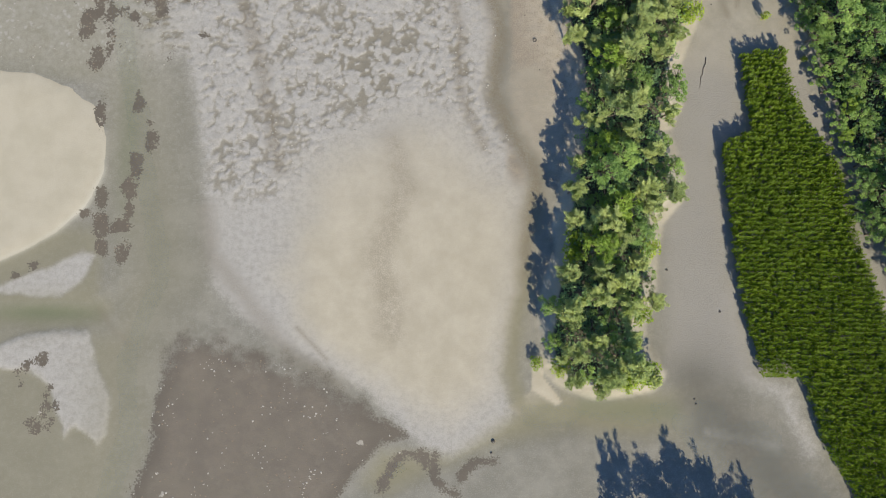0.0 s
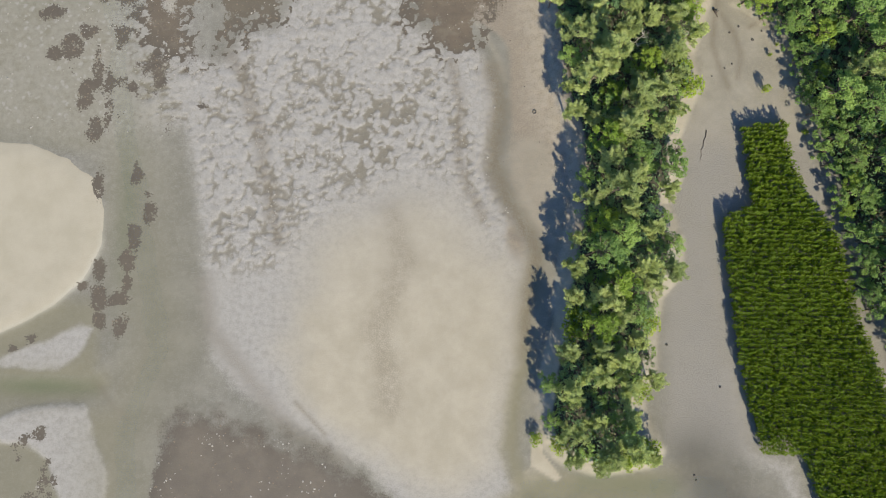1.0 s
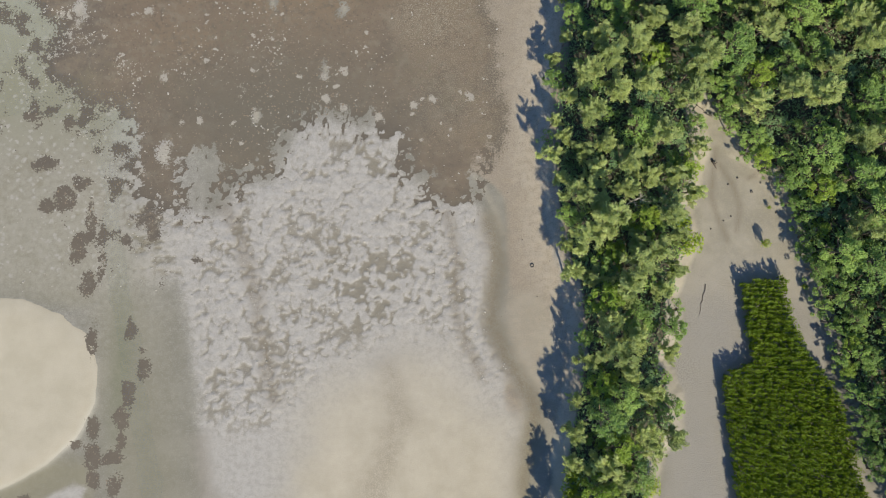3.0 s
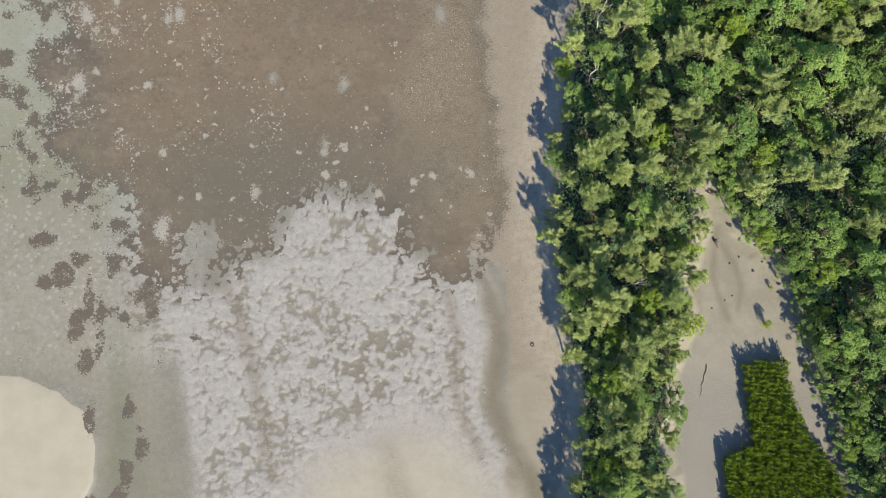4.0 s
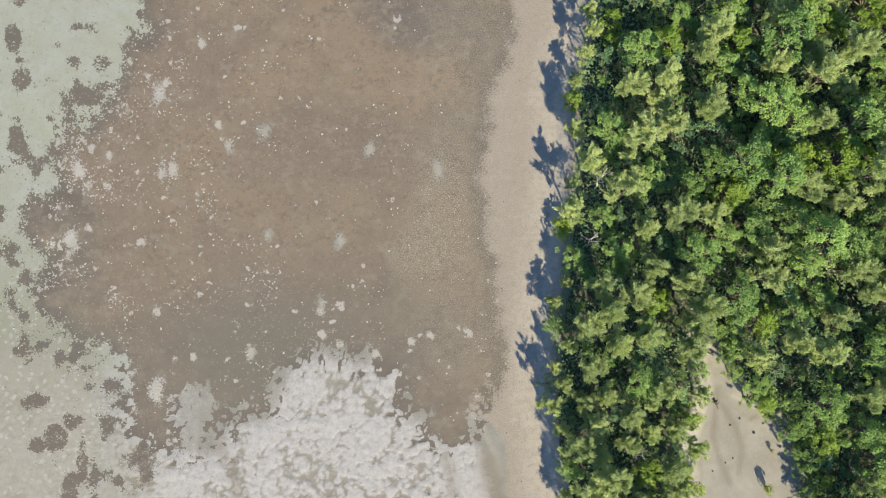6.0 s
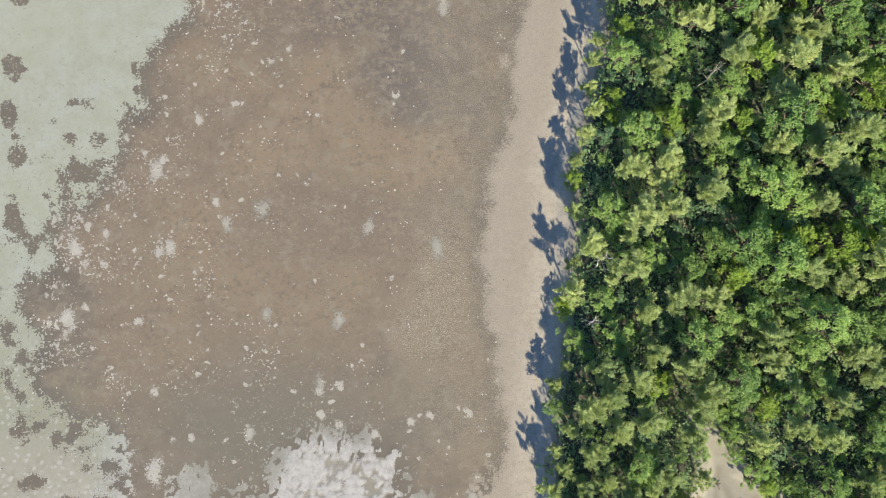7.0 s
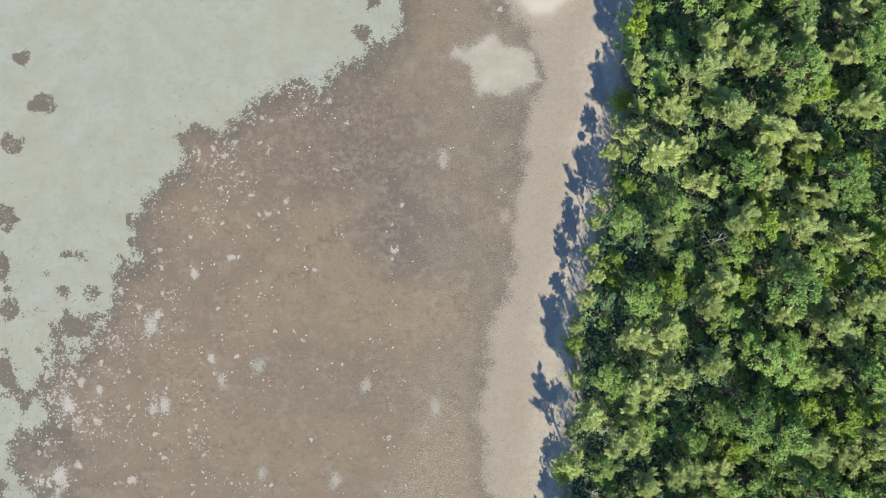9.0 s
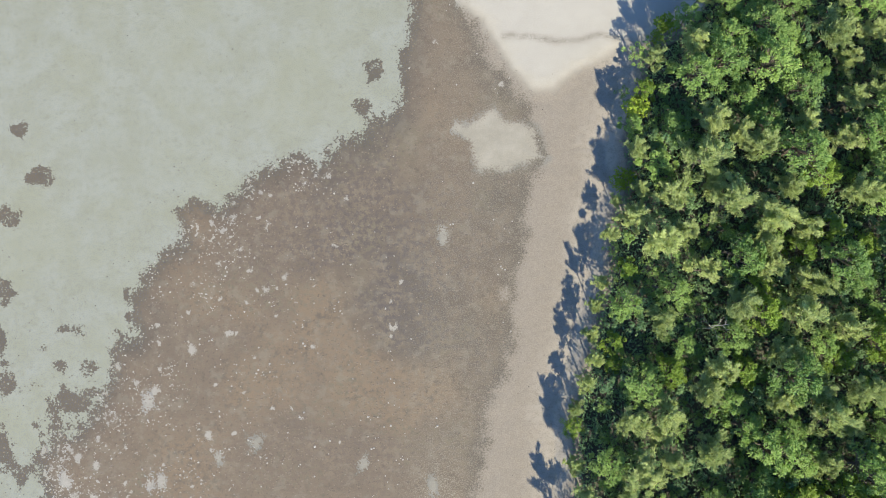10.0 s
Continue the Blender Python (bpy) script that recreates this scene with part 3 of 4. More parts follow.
    for bx, by, r in BLOTCHES:
        hole = np.maximum(hole, (r * 0.72 - np.hypot((x + w2 * 0.7 - bx) * 1.35, (y + w2 * 0.7 - by) * 0.8)) * 1.2)
    hole = np.maximum(hole, gap)
    g["ragged"] = np.clip(np.exp(-(north / 4.5) ** 2) * soft(50 - y, 5) * soft(x + 37, 6) * soft(3.5 - x, 3), 0, 1)
    g["margin"] = np.clip(np.maximum(north, south), 0, 4)
    poked = north + g["ragged"] * (0.42 - rise + sink * 0.5) * 4.5
    g["weed"] = np.minimum(np.maximum(np.maximum(poked, south), tufts), -hole * 1.05)
    g["weed"] = np.clip(g["weed"], -4, 4)
    g["speck"] = np.clip(np.exp(-np.maximum(north, 0) / 17.0) * soft(-12 - x, 22) * 1.15 * soft(y - 48, 10) * soft(north + 1.5, 1.5) + 0.22 * np.exp(-np.maximum(north, 0) / 5.0) * soft(60 - y, 30) * soft(north + 1.5, 1.5) + 0.02 * soft(south, 2) + 0.10 * soft(60 - y, 20) * soft(y - 28, 6), 0, 1)
    g["speck"] = g["speck"] * (0.42 + 0.75 * soft(fbm(x, y, 3.2, 3, 17) - 0.5, 0.22))
    g["speck"] = g["speck"] * (np.maximum(north, south) > -0.3)
    ne_side = away(x + w2 * 0.5, y, [(-28.0, -2.0), (-24.6, -3.4), (-18.5, -5.9), (-12.3, -8.2), (-8.0, -11.0)])
    g["fade"] = np.exp(-(ne_side / 4.5) ** 2) * soft(8 - y, 4) * (0.12 + 0.88 * soft(-10.5 - x, 5))
    g["even"] = soft(12 - y, 4) * soft(x + 50, 2) * soft(x + 34, 4)
    g["ashen"] = np.clip(soft(fbm(x, y, 9, 3, 14) - 0.38, 0.35) * (0.35 + 0.65 * np.exp(-(((x + 9) / 14) ** 2 + ((y - 88) / 18) ** 2))), 0, 1)
    g["olive"] = np.exp(-((x + 19) / 15) ** 2 - ((y - 46) / 9) ** 2)
    g["rust"] = soft(fbm(x, y, 14, 3, 4) - 0.45, 0.3) * soft(y - 40, 30)
    # pale ground
    g["silt"] = np.clip(soft(field, 3.2) * (0.55 + 0.45 * soft(x + 29.5, 3.0)) + 0.9 * soft(tongue, 0.8) + 0.9 * soft(lens, 0.9) + 0.5 * soft(y - 26, 20) * soft(-30 - x, 8) + 0.30 * fbm(x, y, 9, 3, 5) + 0.7 * np.exp(-(away(x, y + w2 * 0.3, [(27.0, -12.1), (29.6, -12.7), (34, -13.7)]) / 0.6) ** 2) + 0.5 * np.exp(-(away(x + w2 * 0.4, y, [(29.0, 2), (31.4, -6.5), (35, -8), (37.5, -14)]) / 1.0) ** 2), 0, 1)
    g["dune"] = soft(dune, 0.35)
    g["white"] = soft(spit - 0.5 + w2, 4.0)
    g["lip"] = np.exp(-(dune / 0.32) ** 2) * soft(17 - y, 7)
    g["sand"] = np.clip(np.maximum.reduce([soft(bar + 0.5 + w1, 11.0) * (0.58 + 0.5 * np.exp(-((x + 4.5) / 14.0) ** 2 - ((y + 0.5) / 13) ** 2)), soft(spit, 3.0), 0.6 * soft(inside(x + w2 * 0.4, y + w2 * 0.4, ISLAND) + 1.0, 1.4), 0.5 * soft(pale_lens, 2.6), 0.35 * np.exp(-(away(x + w2 * 0.3, y, [(1.4, 40.9), (3.3, 38.7), (4.5, 36.1), (5.2, 33.6)]) / 0.55) ** 2), 0.4 * soft(y - 26, 6) * soft(x - 20, 3), 0.4 * soft(hole + 0.2, 0.8), 0.55 * soft(gap + 0.3, 1.0), soft(inside(x, y, POOL_SPIT), 0.5), 0.5 * soft(inside(x, y, [(5.8, -9.8), (8.2, -12.1), (11.8, -12.4), (12.1, -10.9), (10.9, -9.5), (8.2, -8.0)]), 0.5)]), 0, 1)
    shore = soft(x + w1 * 0.4 - 5.6 + 6.0 * soft(y - 40, 6), 2.5) * soft(y - 14, 6) * soft(22 - x + 8 * soft(y - 60, 20), 4)
    g["beach"] = np.clip(shore * (1 - soft(spit, 4)) * (1 - 0.5 * soft(pale_lens, 2.6)) * (1 - 0.8 * np.exp(-(runnel / 1.2) ** 2)) * (1 - 0.8 * soft(gap + 1, 2)), 0, 1)
    g["dry"] = np.clip(soft(land + 3.2 + w2, 3.5) * soft(0.4 - land, 0.8), 0, 1)
    g["fuzzy"] = np.clip(soft(x - 0.5, 4.0) * soft(y - 40, 6), 0, 1)
    g["grit"] = np.clip(1.2 * np.exp(-((x + 4.6) / 2.4) ** 2 - ((y - 57.5) / 2.6) ** 2) + np.exp(-((x + 1.6) / 2.8) ** 2 - ((y - 62.5) / 6.0) ** 2) + 0.5 * soft(x + 4, 8) * soft(y - 44, 8), 0, 1)
    out_west = soft(2.0 - north, 3.0) * soft(y - 44, 14) * soft(-26 - x + 1.4 * np.maximum(y - 68, 0), 8) * soft(-1 - x, 5)
    g["clear"] = np.clip(out_west, 0, 1) * (1 - g["sand"])
    # wet ground
    film = 0.5 * np.exp(-(channel / 5.0) ** 2) * soft(40 - y, 18)
    film = np.maximum(film, 0.55 * soft(-38 - x, 4) * soft(y - 25, 3) * soft(56 - y, 16))
    film = np.maximum(film, 0.8 * np.exp(-(side / 2.2) ** 2))
    film = np.maximum(film, 0.75 * soft(-38.5 - x, 2.5) * soft(9 - y, 3) * soft(y - 0.5, 1.0) * (1 - soft(lens, 0.9)))
    film = np.maximum(film, soft(pool, 3.0) * soft(23 - x, 8))
    film = np.maximum(film, 0.9 * np.exp(-(runnel / 1.1) ** 2) * soft(15 - y, 6))
    film = np.maximum(film, 0.35 * np.exp(-(runnel / 0.9) ** 2) * soft(y - 13, 4) * soft(38 - y, 4))
    film = np.maximum(film, 0.62 * soft(-34 - x, 6) * soft(-2 - y, 6) * (1 - soft(tongue, 0.8)))
    film = film * (1 - soft(inside(x, y, POOL_SPIT), 0.6)) * (1 - soft(land + 1.0, 1.0))
    g["film"] = np.clip(film * (1 - soft(dune, 0.6)) * (1 - soft(south, 1.0)), 0, 1)
    g["slick"] = np.clip(np.exp(-(away(x + w1 * 0.4, y, [(26.0, -7.5), (28.5, -11.0), (33, -15.5), (41, -25)]) / 3.8) ** 2) * (1 - soft(land + 0.8, 1.2)), 0, 1)
    g["green"] = np.clip(np.exp(-(np.hypot((x + 44.5) / 6.5, (y + 0.4 + w2 * 0.2) / 1.0)) ** 2) * soft(-38.2 - x, 0.8) + 0.6 * np.exp(-(away(x, y, [(14, -9.6), (18, -9.8), (23, -10.2)]) / 1.1) ** 2) + 0.45 * np.exp(-((x + 36.2) / 1.2) ** 2 - ((y - 18) / 9) ** 2), 0, 1)
    streak = np.exp(-(away(x + w2, y, [(-6.9, 18.7), (-5.6, 13.7), (-7.1, 9.4), (-8.3, 6.3), (-7.0, 2.1), (-7.0, -2.0)]) / 1.6) ** 2)
    edge = np.exp(-(away(x + w2 * 0.4, y, [(-27, 11), (-26.4, 6), (-22, 0.5), (-17.5, -4.6), (-12.5, -7.6)]) / 1.0) ** 2)
    meander = np.minimum.reduce([away(x, y, [(28.6, 43.0), (28.0, 37.9), (28.8, 35.1), (29.7, 33.0)]), away(x, y, [(29.0, 41.2), (30.4, 39.0), (31.1, 36.7), (30.7, 34.0)]), away(x, y, [(32.1, 39.8), (33.4, 40.5), (34.7, 39.0)])])
    stain = np.maximum.reduce([0.5 * streak, 0.8 * np.exp(-(meander / 0.35) ** 2), 0.8 * np.exp(-(away(x, y + w2 * 0.3, [(5.0, 116.0), (7.6, 116.1), (11.0, 115.5), (13.8, 115.8), (15.6, 116.4), (18.8, 115.8)]) / 0.35) ** 2), 0.55 * edge, 0.7 * np.exp(-(away(x, y, [(-17.0, -1.7), (-15.5, -3.2), (-13.7, -5.1)]) / 0.25) ** 2), 0.45 * np.exp(-(away(x + w2 * 0.3, y, [(-38.6, 0.1), (-36.8, -2.3), (-35.0, -3.7)]) / 0.3) ** 2), 1.0 * np.exp(-(runnel / 1.15) ** 2) * soft(y - 4, 8), 0.7 * np.exp(-(away(x + w2 * 0.6, y, [(-25.0, 36.1), (-23.4, 33.3), (-22.6, 29.8), (-21.6, 27.4), (-21.1, 23.7), (-20.2, 20.0), (-19.4, 15.5)]) / 0.8) ** 2),
                               0.7 * np.exp(-(away(x + w2 * 0.4, y, [(-0.7, 35.7), (0.4, 30.1), (0.1, 25.2), (1.3, 21.5), (3.0, 18.4)]) / 0.6) ** 2), 0.0 * x])
    g["stain"] = np.clip(stain, 0, 1)
    g["litter"] = np.clip(soft(wood - 1.0 - 0.8 * soft(y - 42, 6) * soft(26 - x, 3), 1.2), 0, 1)

    # heights
    z = 0.02 * (fbm(x, y, 3.0, 3, 6) - 0.5)
    z = z + 0.16 * soft(dune, 3.5) + 0.12 * soft(bar, 5.0) + 0.10 * soft(tongue, 0.7) + 0.15 * soft(spit, 2.5)
    z = z + 0.05 * rise * lumpy + 0.04 * np.clip((fbm(x, y, 0.7, 2, 8) - 0.4) * 2.4, 0, 1) * lumpy
    g["silt"] = np.clip(g["silt"] + 0.35 * lumpy_west, 0, 1)
    g["pits"] = np.clip(np.maximum(lumpy, lumpy_west), 0, 1)
    g["knobs"] = np.clip(soft(-34 - x, 6) * soft(y - 28 + w1, 4) * soft(58 - y, 10) * soft(0.3 - g["weed"], 0.6) * (0.3 + 1.2 * soft(fbm(x, y, 4.0, 2, 57) - 0.45, 0.3)), 0, 1)
    g["mud"] = np.clip(soft(x - 22.5 + w2, 2.5) * soft(30 - y + w1, 8) * soft(y + 6 + w1, 5) * soft(-0.8 - wood, 1.2), 0, 1)
    z = z - 0.14 * np.exp(-(channel / 3.0) ** 2) - 0.10 * np.exp(-(side / 1.6) ** 2) - 0.12 * soft(pool, 3.0)
    z = z - 0.07 * np.exp(-(runnel / 0.9) ** 2)
    z = z + 0.05 * np.maximum(fbm(x, y, 0.9, 2, 10) - 0.45, 0) * soft(north, 1.0)
    z = z - 0.16 * g["clear"]
    z = z + 0.22 * soft(wood + 0.6, 0.3) + 0.2 * soft(wood + 0.1 + w2 * 0.3, 0.25) + 0.3 * soft(wood - 0.6, 0.6) + 0.25 * fbm(x, y, 2.0, 3, 12) * soft(wood - 0.5, 1.0)
    z = z + 0.05 * (fbm(x, y, 0.8, 2, 13) - 0.5) * g["beach"]
    return z, g


def part(name, verts, faces, material, parent=None, label="", smooth=False):
    """Links one mesh object, under parent where there is one."""
    me = bpy.data.meshes.new(name)
    me.from_pydata(verts, [], faces)
    if smooth:
        me.polygons.foreach_set("use_smooth", np.ones(len(me.polygons), bool))
    me.materials.append(material)
    ob = new(name, me)
    if parent is not None:
        ob.parent = parent
    if label:
        tagged(ob, label)
    return ob


# ---------------------------------------------------------------- ground: one sheet to the horizon
def stretch(low, high, step, fine_low, fine_high):
    """Lines of the sheet: closest where the silt is lumpy, ever wider towards the horizon."""
    core = np.concatenate([np.arange(low, fine_low, step), np.arange(fine_low, fine_high, 0.15), np.arange(fine_high, high + 1e-6, step)])
    far = np.cumsum(step * 1.35 ** np.arange(1, 27))
    return np.concatenate([low - far[::-1], core, high + far])


def build_ground():
    xs, ys = stretch(-54.0, 58.0, 0.3, -30.0, 6.0), stretch(-26.0, 124.0, 0.3, 12.0, 42.0)
    x, y = np.meshgrid(xs, ys)
    z, fields = land_height(x, y)
    nx, ny = len(xs), len(ys)
    verts = np.stack([x.ravel(), y.ravel(), z.ravel()], 1)
    k = np.arange(nx * ny).reshape(ny, nx)
    quads = np.stack([k[:-1, :-1], k[:-1, 1:], k[1:, 1:], k[1:, :-1]], -1).reshape(-1, 4)
    me = bpy.data.meshes.new("ground")
    me.vertices.add(len(verts))
    me.vertices.foreach_set("co", verts.ravel())
    me.loops.add(quads.size)
    me.loops.foreach_set("vertex_index", quads.ravel())
    me.polygons.add(len(quads))
    me.polygons.foreach_set("loop_start", np.arange(0, quads.size, 4))
    me.polygons.foreach_set("loop_total", np.full(len(quads), 4))
    me.polygons.foreach_set("use_smooth", np.ones(len(quads), bool))
    for name, values in fields.items():
        layer = me.attributes.new(name, "FLOAT", "POINT")
        layer.data.foreach_set("value", np.ascontiguousarray(values, dtype=np.float32).ravel())
    me.update()
    me.validate()
    me.materials.append(GROUND)
    return tagged(new("ground", me), "tidal flat of grey silt, pale sand and brown weed", "ground", kind="structure")


build_ground()


def ground_z(x, y):
    z, _ = land_height(np.array([float(x)]), np.array([float(y)]))
    return float(z[0])


water = part("water", [(-1500, -1500, -0.12), (1500, -1500, -0.12), (1500, 1500, -0.12), (-1500, 1500, -0.12)], [(0, 1, 2, 3)], WATER)
tagged(water, "clear shallow water lying in the channels", "water", kind="structure")
water.visible_shadow = False


# ---------------------------------------------------------------- plants
def unit(v):
    return v / np.maximum(np.linalg.norm(v, axis=-1, keepdims=True), 1e-9)


def blades(at, axis, up, length, width, fold=0.12):
    """Leaves: a folded diamond at each place, along axis, facing up."""
    axis = unit(axis)
    side = unit(np.cross(axis, up))
    face = unit(np.cross(side, axis))
    length, width = np.asarray(length)[:, None], np.asarray(width)[:, None]
    mid = at + axis * length * 0.45 + face * width * fold
    corners = np.stack([at, mid + side * width / 2, at + axis * length - face * length * 0.12, mid - side * width / 2], 1)
    verts = corners.reshape(-1, 3)
    faces = np.arange(len(verts)).reshape(-1, 4)
    return verts, faces


def joined(pieces):
    verts, faces, base = [], [], 0
    for v, f in pieces:
        verts.append(np.asarray(v))
        faces += (np.asarray(f) + base).tolist() if isinstance(f, np.ndarray) else [tuple(i + base for i in q) for q in f]
        base += len(v)
    return np.concatenate(verts).tolist(), faces


def tube(points, radii, sides=6):
    """A tapered limb through the points."""
    verts, faces = [], []
    pts = [Vector(p) for p in points]
    for i, p in enumerate(pts):
        ahead = (pts[min(i + 1, len(pts) - 1)] - pts[max(i - 1, 0)]).normalized()
        a = ahead.orthogonal().normalized()
        b = ahead.cross(a)
        for s in range(sides):
            q = 2 * math.pi * s / sides
            verts.append(tuple(p + (a * math.cos(q) + b * math.sin(q)) * radii[i]))
    for i in range(len(pts) - 1):
        for s in range(sides):
            t = (s + 1) % sides
            faces.append((i * sides + s, i * sides + t, (i + 1) * sides + t, (i + 1) * sides + s))
    faces.append(tuple(range(sides))[::-1])
    faces.append(tuple((len(pts) - 1) * sides + s for s in range(sides)))
    return verts, faces


def bent(rng, a, b, steps, wobble):
    a, b = np.array(a, float), np.array(b, float)
    return [tuple(a + (b - a) * k / steps + (rng.normal(0, wobble, 3) if 0 < k < steps else 0)) for k in range(steps + 1)]


SUNWARD = np.array((0.22, -0.62, 0.75))       # leaves turn their faces to the light


def broadleaf(rng, name, height, spread, leaf, clumps=34, per_clump=84, leaf_size=0.185):
    """A broad-leaved tree: forked trunk, limbs to each clump, clumps of folded leaves."""
    root = new(name)
    fork = np.array([rng.normal(0, 0.2), rng.normal(0, 0.2), height * 0.38])
    limbs = [tube(bent(rng, (0, 0, -0.3), fork, 3, 0.06), [0.16, 0.13, 0.12, 0.11], 7)]
    crown = []
    for i in range(clumps):
        q = 2 * math.pi * (i * 0.618 + rng.uniform(-0.08, 0.08))
        r = spread * math.sqrt((i + 0.4) / clumps) * rng.uniform(0.65, 1.32)
        top = height * (1.0 - 0.38 * (r / spread) ** 2) * rng.uniform(0.68, 1.06)
        c = np.array([r * math.cos(q), r * math.sin(q), top - 0.4])
        limbs.append(tube(bent(rng, fork, c, 2, 0.12), [0.07, 0.04, 0.012], 4))
        size = spread * rng.uniform(0.10, 0.25)
        k = int(per_clump * rng.uniform(0.8, 1.2))
        d = unit(rng.normal(0, 1, (k, 3)) + (0, 0, 0.45))
        at = c + d * size * rng.uniform(0.55, 1.05, (k, 1)) * (1, 1, 0.72)
        axis = unit(d * (1, 1, 0.3) + rng.normal(0, 0.45, (k, 3)) + (0, 0, -0.15))
        up = unit(d * 0.35 + rng.normal(0, 0.28, (k, 3)) + SUNWARD)
        crown.append(blades(at, axis, up, leaf_size * rng.uniform(0.7, 1.25, k), leaf_size * 0.62 * rng.uniform(0.8, 1.2, k)))
    part("trunk", *joined(limbs), BARK, root)
    part("crown", *joined(crown), leaf, root)
    return root


def needle_tree(rng, name, height, spread, leaf, leaders=13, boughs=6, per_bough=62):
    """A feathery beach pine: a trunk that breaks into rising leaders, each with short boughs that end in fluffy plumes of thin sprays."""
    root = new(name)
    lean = rng.normal(0, 0.25, 2)
    trunk = [(lean[0] * k ** 2, lean[1] * k ** 2, -0.3 + (height * 0.9) * k) for k in (0, 0.25, 0.5, 0.75, 1)]
    limbs = [tube(trunk, [0.15, 0.12, 0.09, 0.055, 0.015], 7)]
    crown = []
    blown = unit(rng.normal(0, 1, 2) + (0.6, 0.5))
    for i in range(leaders):
        k = 0.22 + 0.55 * rng.random()
        q = 2.399 * i + rng.uniform(-0.7, 0.7)
        out = spread * math.sqrt((i + 0.2) / leaders) * rng.uniform(0.45, 1.15)
        a = np.array([lean[0] * k * k, lean[1] * k * k, height * k])
        top = max(height * (1.0 - 0.40 * (out / spread) ** 2) * rng.uniform(0.70, 1.08), height * k + 0.5)
        b = np.array([out * math.cos(q), out * math.sin(q), top])
        limbs.append(tube(bent(rng, a, b, 2, 0.08), [0.045, 0.028, 0.008], 4))
        for j in range(boughs):
            s = 0.42 + 0.58 * (j + rng.random()) / boughs
            c = a + (b - a) * s
            reach = spread * rng.uniform(0.24, 0.56) * (1.25 - 0.55 * s)
            w = rng.uniform(0, 2 * math.pi)
            way = unit(np.array([math.cos(w) + blown[0] * 0.9, math.sin(w) + blown[1] * 0.9, rng.uniform(0.0, 0.8)]))
            tip = c + way * reach
            t = rng.uniform(0.0, 1.0, per_bough)[:, None]
            fat = 0.13 * np.sin(np.pi * (0.15 + 0.8 * t))
            puff = unit(rng.normal(0, 1, (per_bough, 3))) * rng.uniform(0.4, 1.0, (per_bough, 1))
            at = c + (tip - c) * t + puff * fat * 1.5
            axis = unit(way * rng.uniform(0.6, 1.3, (per_bough, 1)) + puff * 0.8 + rng.normal(0, 0.25, (per_bough, 3)))
            up = unit(rng.normal(0, 0.35, (per_bough, 3)) + puff * 0.5 + SUNWARD)
            crown.append(blades(at, axis, up, rng.uniform(0.18, 0.40, per_bough), rng.uniform(0.045, 0.08, per_bough)))
    part("trunk", *joined(limbs), BARK, root)
    part("crown", *joined(crown), leaf, root)
    return root


def shrub(rng, name, height, spread, leaf):
    root = new(name)
    stems, crown = [], []
    for i in range(9):
        q = 2.399 * i
        r = spread * math.sqrt((i + 0.3) / 9) * rng.uniform(0.7, 1.0)
        c = np.array([r * math.cos(q), r * math.sin(q), height * (1 - 0.35 * (r / spread) ** 2) * (0.35 + 0.7 * ((i * 5) % 9) / 8)])
        stems.append(tube(bent(rng, (rng.normal(0, 0.06), rng.normal(0, 0.06), -0.2), c, 2, 0.05), [0.045, 0.03, 0.012], 5))
        k = 60
        d = unit(rng.normal(0, 1, (k, 3)) + (0, 0, 0.5))
        at = c + d * spread * rng.uniform(0.18, 0.38, (k, 1))
        axis = unit(d * (1, 1, 0.4) + rng.normal(0, 0.4, (k, 3)))
        up = unit(d * 0.4 + rng.normal(0, 0.3, (k, 3)) + SUNWARD)
        crown.append(blades(at, axis, up, rng.uniform(0.14, 0.26, k), rng.uniform(0.09, 0.15, k)))
    part("stem", *joined(stems), BARK, root)
    part("crown", *joined(crown), leaf, root)
    return root


rng = np.random.default_rng(5)
KINDS = {
    "broad": [broadleaf(rng, "broadleaf_tree", 6.0, rng.uniform(1.8, 2.2), BROAD_LEAF) for _ in range(6)],
    "dark": [broadleaf(rng, "mangrove_tree", 4.6, rng.uniform(1.6, 2.0), SHADE_LEAF, 14, 52, 0.22) for _ in range(5)],
    "low": [broadleaf(rng, "understorey_tree", 4.4, rng.uniform(1.3, 1.7), BROAD_LEAF, 12, 60, 0.19) for _ in range(3)],
    "bush": [broadleaf(rng, "mangrove_bush", 3.2, rng.uniform(1.2, 1.5), BROAD_LEAF, 16, 70, 0.17) for _ in range(3)],
    "lime": [broadleaf(rng, "broadleaf_tree", 5.4, rng.uniform(1.5, 1.9), LIME_LEAF) for _ in range(3)],
    "pine": [needle_tree(rng, "beach_pine", 6.5, rng.uniform(2.0, 2.4), PINE_LEAF) for _ in range(7)],
    "shrub": [shrub(rng, "shrub", 1.6, 1.0, SHRUB_LEAF) for _ in range(3)],
}
TAGS = {
    "broad": ("broad-leaved green coastal tree rooted in leaf litter", "tree", "trees of the coastal wood"),
    "dark": ("mangrove tree in the dense wood, green darkened for shade", "tree", "trees of the coastal wood"),
    "lime": ("yellow-green broad-leaved tree bright against darker crowns", "tree", "trees of the coastal wood"),
    "bush": ("dense leafy mangrove bush leaning over creek mud", "bush", "bushes along the creek"),
    "low": ("small broad-leaved tree below the taller crowns", "tree", "trees of the coastal wood"),
    "pine": ("feathery grey-green beach pine with thin needle plumes", "tree", "trees of the coastal wood"),
    "shrub": ("bright yellow-green leafy shrub on sandy ground", "shrub", "shrubs along the shore"),
}


